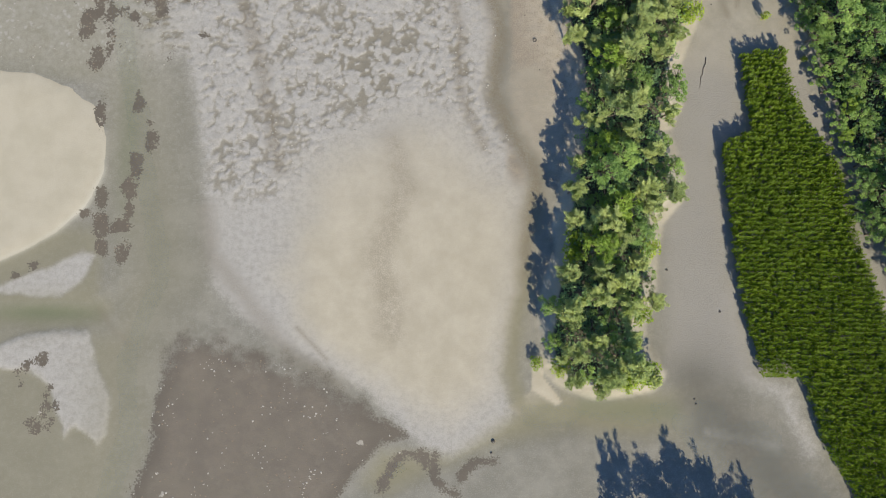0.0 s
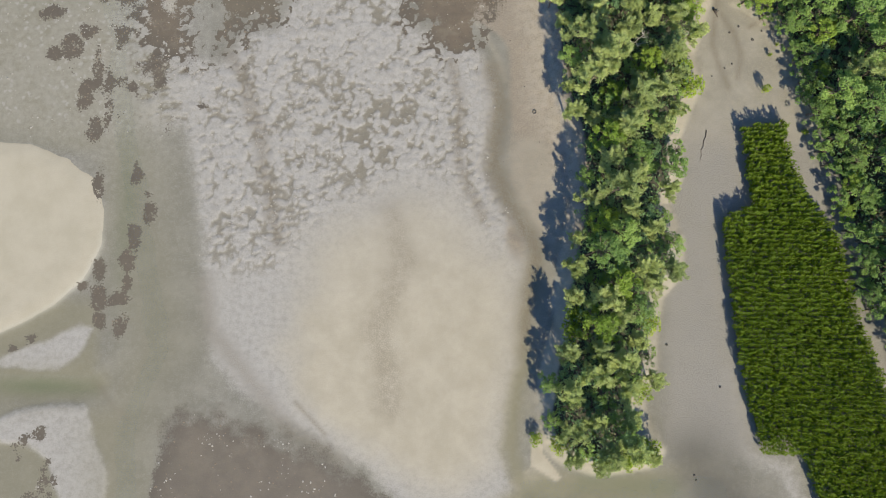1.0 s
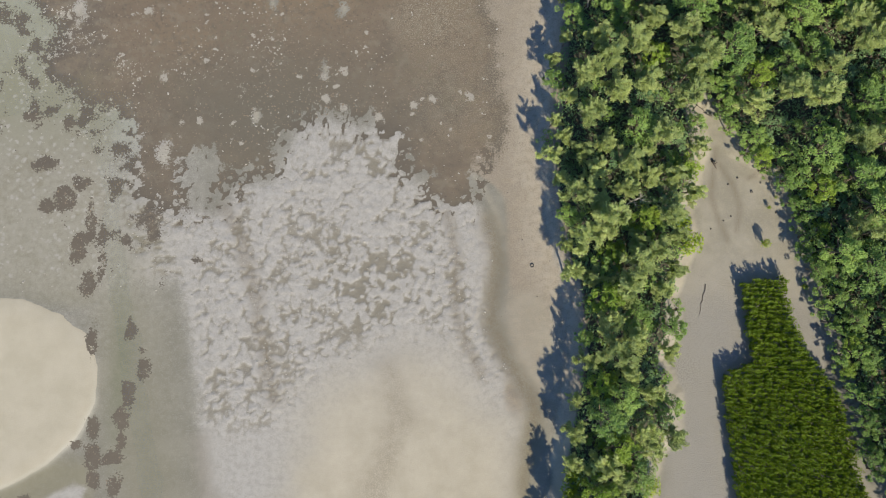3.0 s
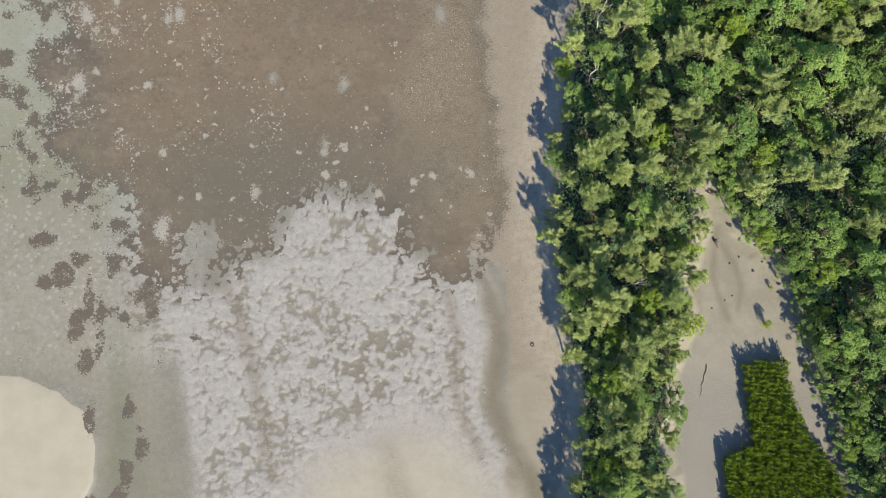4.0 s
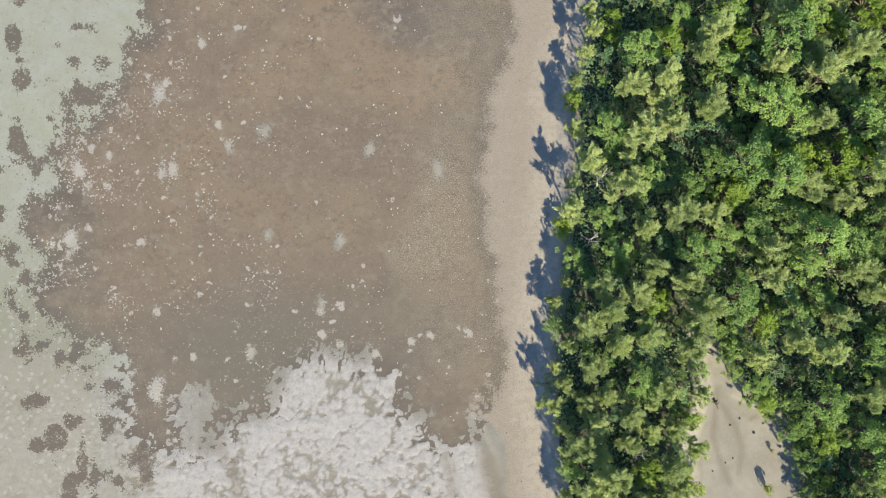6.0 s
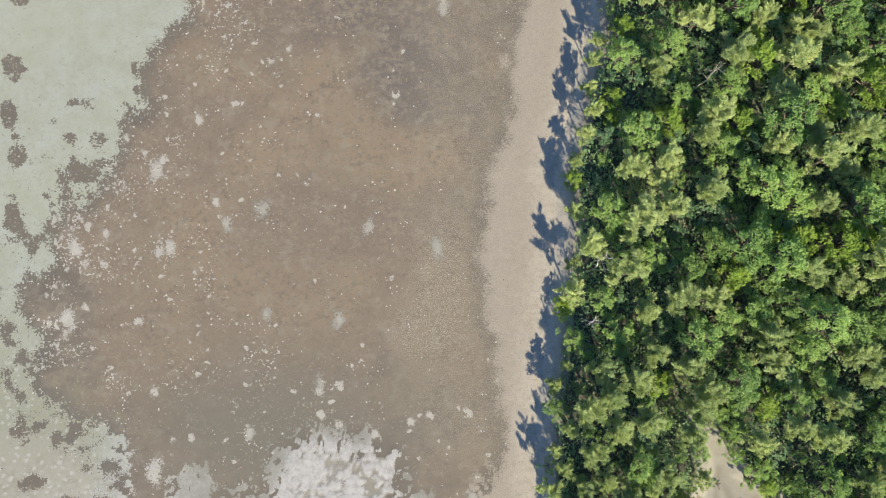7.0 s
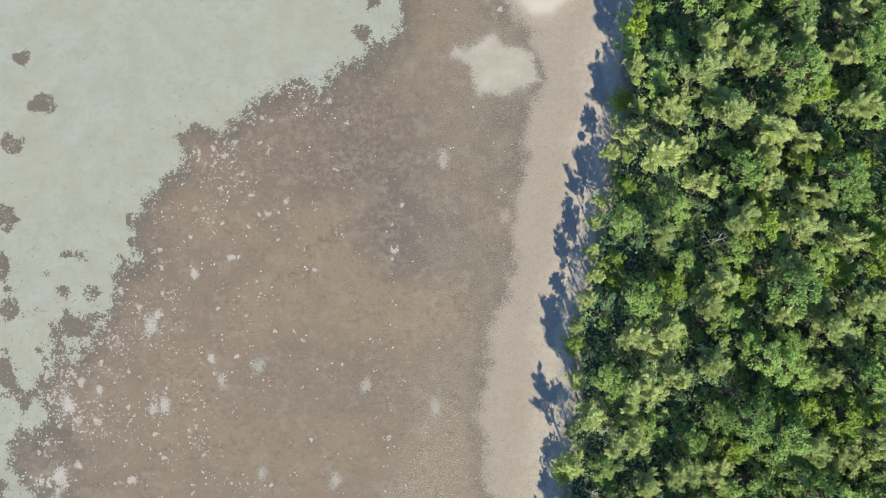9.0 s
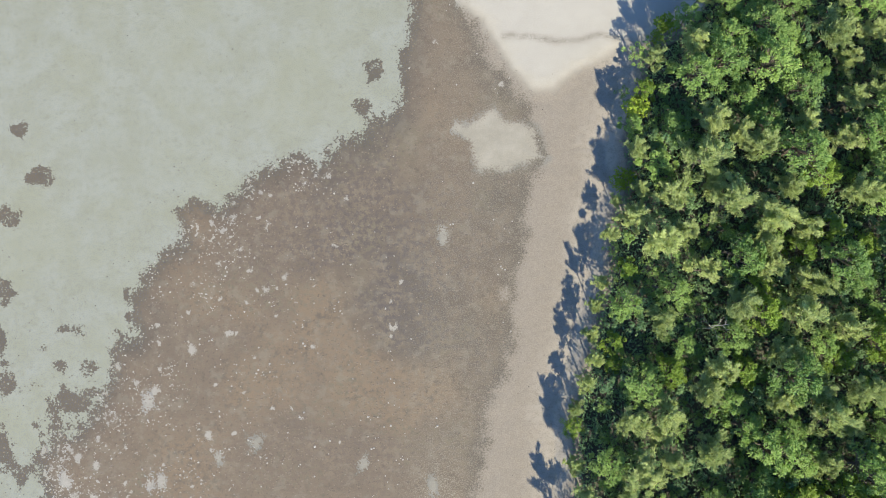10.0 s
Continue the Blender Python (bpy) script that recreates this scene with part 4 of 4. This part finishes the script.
def plant_all(spots):
    heights, _ = land_height(np.array([p[1] for p in spots], float), np.array([p[2] for p in spots], float))
    for (kind, x, y, size, turn, tall), z in zip(spots, heights):
        models = KINDS[kind]
        model = models[int(rng.integers(len(models)))]
        tagged(model, *TAGS[kind])
        copy_thing(model, pose(x, y, float(z), rng.normal(0, 3), rng.normal(0, 3), turn) @ Matrix.Diagonal((size, size, size * tall, 1)))
    for models in KINDS.values():
        for model in models:
            for ob in (*model.children_recursive, model):
                bpy.data.objects.remove(ob)


# pale pines whose crowns stand out above the wood
PINES_STRIP = [(14.6, -3.2), (12.4, 0.1), (17.4, 0.8), (20.3, 1.6), (14.6, 1.8), (11.8, 4.0), (16.9, 7.5), (12.4, 9.7), (19.2, 12.9), (12.1, 13.1), (21.8, 13.2), (18.1, 18.9), (13.5, 20.1), (22.1, 21.3), (15.5, 24.1), (21.0, 27.1), (11.8, 29.4), (20.8, 30.9), (17.7, 38.0), (22.3, 39.6)]
PINES_MIDDLE = [(13.7, 45.5), (31.1, 46.8), (23.6, 46.8), (37.5, 46.9), (34.6, 47.5), (16.6, 47.9), (18.9, 49.1), (13.1, 49.7), (24.6, 50.3), (25.4, 52.4), (19.0, 52.7), (42.3, 53.1), (23.5, 54.2), (32.2, 54.9), (40.6, 55.8), (20.2, 56.0), (32.5, 57.2), (19.6, 60.6), (26.1, 61.1), (22.6, 61.4), (12.3, 61.9), (17.9, 63.5), (36.2, 64.2), (13.8, 66.9), (22.6, 69.9), (37.8, 70.6)]
PINES_NORTH = [(40.8, 74.1), (22.1, 76.4), (32.7, 77.1), (25.4, 78.2), (37.4, 78.9), (41.0, 79.1), (26.9, 79.7), (33.4, 82.7), (40.0, 84.9), (21.3, 85.4), (35.3, 89.4), (37.5, 89.4), (31.8, 90.9), (32.3, 93.4), (23.9, 93.8), (35.8, 95.8), (41.0, 99.4), (26.5, 99.7), (31.1, 102.8), (39.9, 103.5), (29.4, 104.5), (35.8, 105.8), (25.8, 106.2), (40.5, 108.3), (42.3, 115.4)]
# yellow-green crowns that stand out
LIMES = [(24.6, 40.5, 0.75), (20.1, 35.0, 0.85), (16.6, 31.4, 0.8), (21.4, 52.5, 0.8), (22.5, 80.0, 1.0), (12.7, 73.6, 0.62), (16.8, 82.5, 0.7), (31.5, 89.2, 0.9), (18.2, 90.4, 0.65), (19.9, 109.6, 0.65), (16.9, 80.6, 0.6), (42.5, 93.2, 0.9)]


def wood_spots():
    """Two storeys: tall crowns well apart, and a lower fill between them, partly in shade-darkened leaves."""
    spots = [("lime", x, y, s, 25 * math.sin(9 * x), 1.0) for x, y, s in LIMES]
    tall_pines = PINES_STRIP + PINES_MIDDLE + PINES_NORTH
    for x, y in tall_pines:
        d = float(np.maximum(inside(np.array([x]), np.array([y]), ISLAND), inside(np.array([x]), np.array([y]), FOREST))[0])
        spots.append(("pine", x, y, (0.80 if x < 28 and y < 44 else 0.98) * (0.92 if d < 2.4 else 1.0) * rng.uniform(0.9, 1.14), rng.uniform(-40, 40), rng.uniform(0.9, 1.1)))
    kept = np.array([(x, y) for x, y, _ in LIMES] + tall_pines + [(15.3, 64.5), (14.2, 58.4), (26.4, 84.2), (18.3, 36.6)])
    for storey, tries_n in (("upper", 7000), ("lower", 14000)):
        tries = rng.uniform((9, -24), (58, 124), (tries_n, 2))
        edge = np.maximum(inside(tries[:, 0], tries[:, 1], ISLAND), inside(tries[:, 0], tries[:, 1], FOREST))
        grove = fbm(tries[:, 0], tries[:, 1], 9.0, 2, 21)
        for (x, y), d, mood in zip(tries, edge, grove):
            east_bank = 18 < x < 28.5 and y < 50
            creek_side = 28.5 <= x < 47 and y < 50
            if d < ((0.9 if east_bank else (-0.3 if creek_side else -0.2)) if storey == "upper" else (0.5 if east_bank else -0.5)):
                continue
            gap = (2.2 if d < 2.5 else (2.3 if y < 44 and x < 28 else 2.9)) if storey == "upper" else (1.6 if y < 44 and x < 28 else (1.15 if creek_side and d < 2.2 else 1.8))
            if storey == "lower" and x < 18 and d < (0.6 if y < 42 else 0.1):
                continue
            if len(kept) and np.min(np.hypot(kept[:, 0] - x, kept[:, 1] - y)) < gap:
                continue
            kept = np.vstack([kept, (x, y)])
            on_strip = y < 44 and x < 28
            pick = rng.random()
            if storey == "upper":
                tall = (0.72 if on_strip else (0.60 if creek_side else 0.68)) if d < 2.4 else (0.95 if on_strip else (0.95 if d < 4.5 else 1.12))
                size = tall * rng.uniform(0.78, 1.22) * (0.82 if d < 1.2 and x < 22 else 1.0)
                kind = "pine" if (d < 2.2 and x < 22 and pick < 0.75) or pick < ((0.70 if y < 12 else 0.5) if on_strip else 0.22) + (mood - 0.5) * 1.2 - (0.6 if creek_side and d < 3.5 else 0.0) else ("lime" if rng.random() < 0.16 else "broad")
            elif creek_side and d < 2.2:
                kind, size = "bush", rng.uniform(0.7, 1.05)
            elif d < 1.6 and pick < 0.4:
                kind, size = "shrub", rng.uniform(0.9, 1.5)
            else:
                kind, size = ("dark" if pick < 0.52 else "low"), rng.uniform(0.65, 1.0) * (0.75 if d < 2.2 else 1.0)
            spots.append((kind, x, y, size, rng.uniform(-40, 40), rng.uniform(0.8, 1.2)))
    return spots


SPOTS = wood_spots()
# the grove south of the pool
SPOTS += [("pine", x, y, s, 40 * x, 1.25) for x, y, s in ((18.2, -23.3, 0.72), (20.6, -23.6, 0.88), (23.0, -23.8, 0.82), (26.4, -24.2, 0.9), (29.5, -24.4, 0.85), (32.6, -25.6, 0.8), (24.6, -26.5, 0.9))]
SPOTS += [("dark", x, y, s, 15 * math.sin(x), 1.2) for x, y, s in ((19.4, -22.6, 0.8), (22.0, -22.4, 0.75), (24.2, -23.0, 0.9), (26.8, -22.8, 0.95), (28.9, -23.2, 0.9), (31.2, -24.0, 0.9), (30.2, -26.4, 1.1), (27.6, -25.0, 1.2))]
SPOTS += [("broad", x, y, s, 20 * math.sin(x), 1.0) for x, y, s in ((17.6, -21.9, 0.5), (25.2, -21.9, 0.6), (28, -26.5, 0.8), (21.5, -26.5, 0.8))]
SPOTS += [("shrub", x, y, s, turn, tall) for x, y, s, turn, tall in ((8.6, -5.1, 0.75, 20, 1.0), (33.5, 32.6, 0.5, 30, 1.9), (34.1, 36.5, 0.22, 0, 1.9), (34.8, 37.6, 0.2, 10, 1.9), (37.6, 28.0, 0.35, -20, 1.5), (20.0, -6.0, 1.35, 10, 1.0), (18.6, -6.5, 1.2, -20, 1.0), (20.6, -6.6, 0.9, 30, 1.0), (15.3, -7.3, 1.0, 30, 1.0), (13.4, -6.6, 0.8, 0, 1.0))]
plant_all(SPOTS)


def undergrowth():
    """Low leaves over the litter between the stems, in the shade-tinted green."""
    at = rng.uniform((9, -24), (58, 124), (190000, 2))
    d = np.maximum(inside(at[:, 0], at[:, 1], ISLAND), inside(at[:, 0], at[:, 1], FOREST))
    at = at[d > 0.9][:85000]
    z, _ = land_height(at[:, 0], at[:, 1])
    k = len(at)
    base = np.column_stack([at, z + 0.05 + 2.3 * rng.random(k) ** 1.6])
    axis = unit(rng.normal(0, 1, (k, 3)) * (1, 1, 0.4))
    ob = part("undergrowth", *joined([blades(base, axis, unit(rng.normal(0, 0.4, (k, 3)) + (0, 0, 1)), rng.uniform(0.25, 0.5, k), rng.uniform(0.12, 0.22, k))]), SHADE_LEAF)
    return tagged(ob, "low leaves over litter under the trees, green darkened for shade", "undergrowth", kind="stuff")


undergrowth()


# ---------------------------------------------------------------- planted saplings
def saplings():
    """Dense rows of young mangroves: a short stem with whorls of upright leaves."""
    pieces = []
    for j, y0 in enumerate(np.arange(-30, 30, 0.48)):
        xs = np.arange(27, 49, 0.40) + rng.normal(0, 0.08, len(np.arange(27, 49, 0.40))) + 0.2 * (j % 2)
        ys = y0 + rng.normal(0, 0.07, len(xs)) + 0.05 * np.sin(xs * 0.9 + j * 0.35)
        keep = inside(xs, ys, PLANTED) > 0.08 + rng.uniform(-0.06, 0.06, len(xs))
        for x, y in zip(xs[keep], ys[keep]):
            h = 1.50 + 0.5 * (fbm(np.array([x]), np.array([y]), 5.0, 2, 40)[0] - 0.5) + rng.normal(0, 0.16)
            k = 38
            q = rng.uniform(0, 2 * math.pi, k)
            level = rng.uniform(0.30, 1.0, k)
            out = np.stack([np.cos(q), np.sin(q), np.zeros(k)], 1)
            at = np.array([x, y, 0.0]) + out * rng.uniform(0.02, 0.10, (k, 1)) + np.stack([np.zeros(k), np.zeros(k), level * h], 1)
            axis = unit(out + (0, 0, 0.55) + rng.normal(0, 0.25, (k, 3)) + level[:, None] ** 4 * (0, 0, 0.8))
            up = unit(rng.normal(0, 0.3, (k, 3)) + SUNWARD)
            pieces.append(blades(at, axis, up, rng.uniform(0.22, 0.34, k), rng.uniform(0.11, 0.155, k)))
    ob = part("mangrove_saplings", *joined(pieces), SAPLING_LEAF)
    return tagged(ob, "dense planted rows of bright green mangrove saplings", "saplings", kind="stuff")


saplings()


# ---------------------------------------------------------------- rubble on the flat
def lumps(count, where, size, material, name, label, flat=0.5):
    """Many small uneven clods, each a squashed eight-sided lump."""
    base = np.array([(0, 0, 1), (1, 0, 0.1), (0.4, 0.95, 0.1), (-0.6, 0.8, 0.1), (-1, -0.1, 0.1), (-0.45, -0.9, 0.1), (0.55, -0.85, 0.1)], float)
    ring = [1, 2, 3, 4, 5, 6]
    tri = [(0, ring[i], ring[(i + 1) % 6]) for i in range(6)]
    spots = rng.uniform((-54, -24), (12, 122), (count * 10, 2))
    chance = where(spots[:, 0], spots[:, 1])
    spots = spots[rng.random(len(spots)) < chance][:count]
    z, _ = land_height(spots[:, 0], spots[:, 1])
    verts, faces = [], []
    for (x, y), g in zip(spots, z):
        s = min(size * rng.lognormal(0, 0.35), size * 1.7)
        a = rng.uniform(0, 6.28)
        turn = np.array([[math.cos(a), math.sin(a), 0], [-math.sin(a), math.cos(a), 0], [0, 0, flat]])
        v = (base * (1, rng.uniform(0.5, 1), 1) + rng.normal(0, 0.12, base.shape)) * s @ turn + (x, y, g)
        faces += [tuple(i + len(verts) for i in f) for f in tri]
        verts += v.tolist()
    ob = part(name, verts, faces, material)
    return tagged(ob, label, "rubble", kind="stuff")


def on_mat(x, y):
    _, g = land_height(x, y)
    bunch = soft(fbm(x, y, 1.3, 2, 30) - 0.60, 0.16) * (0.35 + soft(fbm(x, y, 6, 2, 32) - 0.5, 0.3))
    return np.clip((g["weed"] > 0) * (0.10 + 1.3 * g["speck"] + 0.4 * (y < 5) * (x < -12)) * bunch, 0, 1)


def on_silt(x, y):
    """Casts gather along the rims of the lobes."""
    _, g = land_height(x, y)
    return np.clip((g["weed"] < 0.3) * g["pits"] * (0.12 + 1.6 * g["crest"] * (1 - g["crest"]) * 2) * soft(fbm(x, y, 1.4, 2, 31) - 0.5, 0.3), 0, 1)


def on_weed(x, y):
    _, g = land_height(x, y)
    return np.clip((g["weed"] > 0.5) * (1 - 0.75 * (y < 5)) * (0.10 + 0.3 * np.exp(-((x + 12) / 12) ** 2 - ((y - 84) / 16) ** 2) + 0.45 * soft(fbm(x, y, 6, 2, 33) - 0.5, 0.3)), 0, 1)


lumps(6500, on_weed, 0.085, WEED_CLOD, "weed_clods", "brown weedy mud casts dotting the flat", 0.3)
lumps(3800, on_mat, 0.075, SHELL, "shell_rubble", "white shell clumps scattered over brown weed", 0.45)
lumps(3200, on_silt, 0.075, MUD_LUMP, "mud_lumps", "small grey mud casts on pale silt", 0.7)


def on_beach(x, y):
    _, g = land_height(x, y)
    return np.clip(g["beach"] * (x > 5) * (g["weed"] < 0) * 0.5 * soft(fbm(x, y, 3, 2, 35) - 0.5, 0.2), 0, 1)


def on_clear(x, y):
    _, g = land_height(x, y)
    return np.clip(g["clear"] * (g["weed"] < -1) * 0.6 * soft(fbm(x, y, 5, 2, 37) - 0.5, 0.2), 0, 1)


lumps(700, on_clear, 0.05, DARK_WOOD, "weed_scraps", "dark scraps of weed on pale submerged sand", 0.3)
lumps(420, on_beach, 0.055, DARK_WOOD, "beach_litter", "dark bits of bark and weed strewn on sand", 0.5)


# ---------------------------------------------------------------- dead wood, stones and lone saplings
def bare_tree(x, y, height, seed, name, label, material=DEAD_WOOD, spread=0.55, girth=0.07, lean=(0.0, 0.0)):
    """A leafless tree: a crooked stem with forking branches."""
    r = np.random.default_rng(seed)
    root = new(name)
    z = ground_z(x, y)
    root.matrix_basis = pose(x, y, z, 0, 0, 0)
    top = np.array([lean[0], lean[1], height])
    stem = bent(r, (0, 0, -0.3), top, 5, 0.09)
    part("trunk", *joined([tube(stem, [girth, girth * 0.85, girth * 0.7, girth * 0.5, girth * 0.35, girth * 0.12], 6)]), material, root)
    for i in range(7):
        k = 0.35 + 0.6 * i / 7
        a = np.array(stem[0]) + (np.array(stem[-1]) - stem[0]) * k
        q = 2.4 * i + r.uniform(-0.4, 0.4)
        reach = height * spread * (1.1 - k) * r.uniform(0.6, 1.1)
        tip = a + np.array([reach * math.cos(q), reach * math.sin(q), reach * r.uniform(0.5, 1.0)])
        mid = (a + tip) / 2
        fork = mid + np.array([reach * 0.4 * math.cos(q + 0.8), reach * 0.4 * math.sin(q + 0.8), reach * 0.35])
        part("branch", *joined([tube(bent(r, a, tip, 3, 0.04), [girth * 0.4, girth * 0.3, girth * 0.2, 0.006], 5), tube(bent(r, mid, fork, 2, 0.03), [girth * 0.25, girth * 0.15, 0.005], 4)]), material, root)
    return tagged(root, label, "dead tree")


bare_tree(9.9, -3.0, 5.0, 1, "bare_tree", "slender leafless grey tree at the edge of the strip", BARK, 0.28, 0.06, (0.3, 0.2))
bare_tree(15.3, 64.5, 6.2, 2, "dead_tree", "bleached white dead tree among green crowns", DEAD_WOOD, 0.5, 0.10, (0.1, 1.2))
bare_tree(14.2, 58.4, 5.4, 3, "dead_tree", "bleached white dead tree among green crowns", DEAD_WOOD, 0.4, 0.08, (0.3, 0.7))
bare_tree(26.4, 84.2, 6.6, 4, "dead_tree", "grey leafless dead tree with many twigs", DEAD_WOOD, 0.5, 0.07, (0.9, 0.9))
bare_tree(18.3, 36.6, 5.4, 5, "dead_tree", "bleached white dead tree among green crowns", DEAD_WOOD, 0.4, 0.07, (0.8, 0.3))


def log_of(points, girth, material, name, label, stubs=True):
    """A fallen, crooked piece of wood with a stub or two, lying on the ground."""
    pts = [(x, y, ground_z(x, y) + girth * 0.6) for x, y in points]
    radii = [girth * (1 - 0.75 * k / (len(pts) - 1)) for k in range(len(pts))]
    pieces = [tube(pts, radii, 7)]
    for k in range(1, len(pts) - 1) if stubs else ():
        x, y, z = pts[k]
        side = 0.35 if k % 2 else -0.3
        pieces.append(tube([(x, y, z), (x + side * 0.6, y + 0.18, z + 0.10), (x + side, y + 0.22, z + 0.12)], [girth * 0.45, girth * 0.3, girth * 0.1], 5))
    return tagged(part(name, *joined(pieces), material, None, "", True), label, "driftwood")


log_of([(27.2, 28.2), (27.15, 27.5), (26.9, 27.0), (26.85, 26.4), (26.6, 26.0), (26.65, 25.4), (26.45, 24.8)], 0.055, DARK_WOOD, "driftwood_log", "long crooked dark driftwood lying on grey mud", False)
log_of([(28.2, 41.7), (28.4, 41.3), (28.6, 40.8)], 0.16, DARK_WOOD, "driftwood_log", "short dark log stuck in wet sand")
for n_, (sx, sy, ax, ay) in enumerate(((27.0, 49.2, 0.1, -1.6), (26.4, 47.8, 1.3, -0.9), (27.3, 47.0, 0.9, -0.6), (26.0, 47.2, 0.6, 0.9), (27.9, 48.9, -0.5, -1.1), (24.6, 33.9, 0.5, 0.35), (25.4, 34.6, -0.4, 0.4))):
    log_of([(sx, sy), (sx + ax * 0.5 + 0.08, sy + ay * 0.5), (sx + ax, sy + ay)], 0.05, DARK_WOOD if n_ % 2 else BARK, "fallen_branch", "thin fallen branch lying at the head of the creek")
for n_, (sx, sy) in enumerate(((9.6, -3.6), (9.9, -4.1), (10.3, -4.4), (9.4, -3.1), (10.1, -3.6))):
    q = 1.1 * n_
    log_of([(sx, sy), (sx + 0.5 * math.cos(q), sy + 0.5 * math.sin(q)), (sx + 0.95 * math.cos(q + 0.2), sy + 0.95 * math.sin(q + 0.2))], 0.035, BARK, "fallen_branch", "dry grey brushwood heaped on the sandy bank")


def stone(x, y, size, seed, label="small dark stone-like lump half sunk in mud"):
    r = np.random.default_rng(seed)
    bm = bmesh.new()
    bmesh.ops.create_icosphere(bm, subdivisions=2, radius=size)
    for v in bm.verts:
        v.co *= 1 + r.normal(0, 0.10)
        v.co.z *= 0.65
    me = bpy.data.meshes.new("stone")
    bm.to_mesh(me)
    bm.free()
    me.materials.append(STONE)
    ob = new("stone", me)
    ob.location = (x, y, ground_z(x, y) + size * 0.25)
    return tagged(ob, label, "stone", "stones on the creek bed")


# stones; the lump at (4.2, -13.5) stands in for a dark weed clump
for n_, (sx, sy, s) in enumerate(((29.9, 39.1, 0.11), (30.9, 39.8, 0.11), (32.4, 38.3, 0.15), (33.4, 39.3, 0.10), (35.0, 36.0, 0.11), (30.1, 35.6, 0.09), (27.9, 34.2, 0.09), (29.3, 35.1, 0.09), (25.5, -8.8, 0.11), (25.7, -9.3, 0.10), (4.2, -13.5, 0.2), (4.0, -14.7, 0.12), (22.7, 4.9, 0.13), (28.3, 0.5, 0.13))):
    stone(sx, sy, s, 60 + n_)


def tyre(x, y):
    """A worn tyre lying flat, half buried, with tread blocks."""
    bm = bmesh.new()
    ring, tube_n, big, small = 28, 10, 0.17, 0.055
    grid = []
    for i in range(ring):
        a = 2 * math.pi * i / ring
        row = []
        for k in range(tube_n):
            c = 2 * math.pi * k / tube_n
            rr = small * (1.12 if k in (0, 1, 9) and i % 2 else 1.0)
            row.append(bm.verts.new(((big + rr * math.cos(c)) * math.cos(a), (big + rr * math.cos(c)) * math.sin(a), rr * math.sin(c))))
        grid.append(row)
    for i in range(ring):
        for k in range(tube_n):
            bm.faces.new((grid[i][k], grid[(i + 1) % ring][k], grid[(i + 1) % ring][(k + 1) % tube_n], grid[i][(k + 1) % tube_n]))
    me = bpy.data.meshes.new("old_tyre")
    bm.to_mesh(me)
    bm.free()
    me.materials.append(STONE)
    ob = new("old_tyre", me)
    ob.matrix_basis = pose(x, y, ground_z(x, y) + 0.02, 8, -6, 0)
    return tagged(ob, "small black ring like a tyre half buried in sand", "tyre")


tyre(8.5, 30.1)
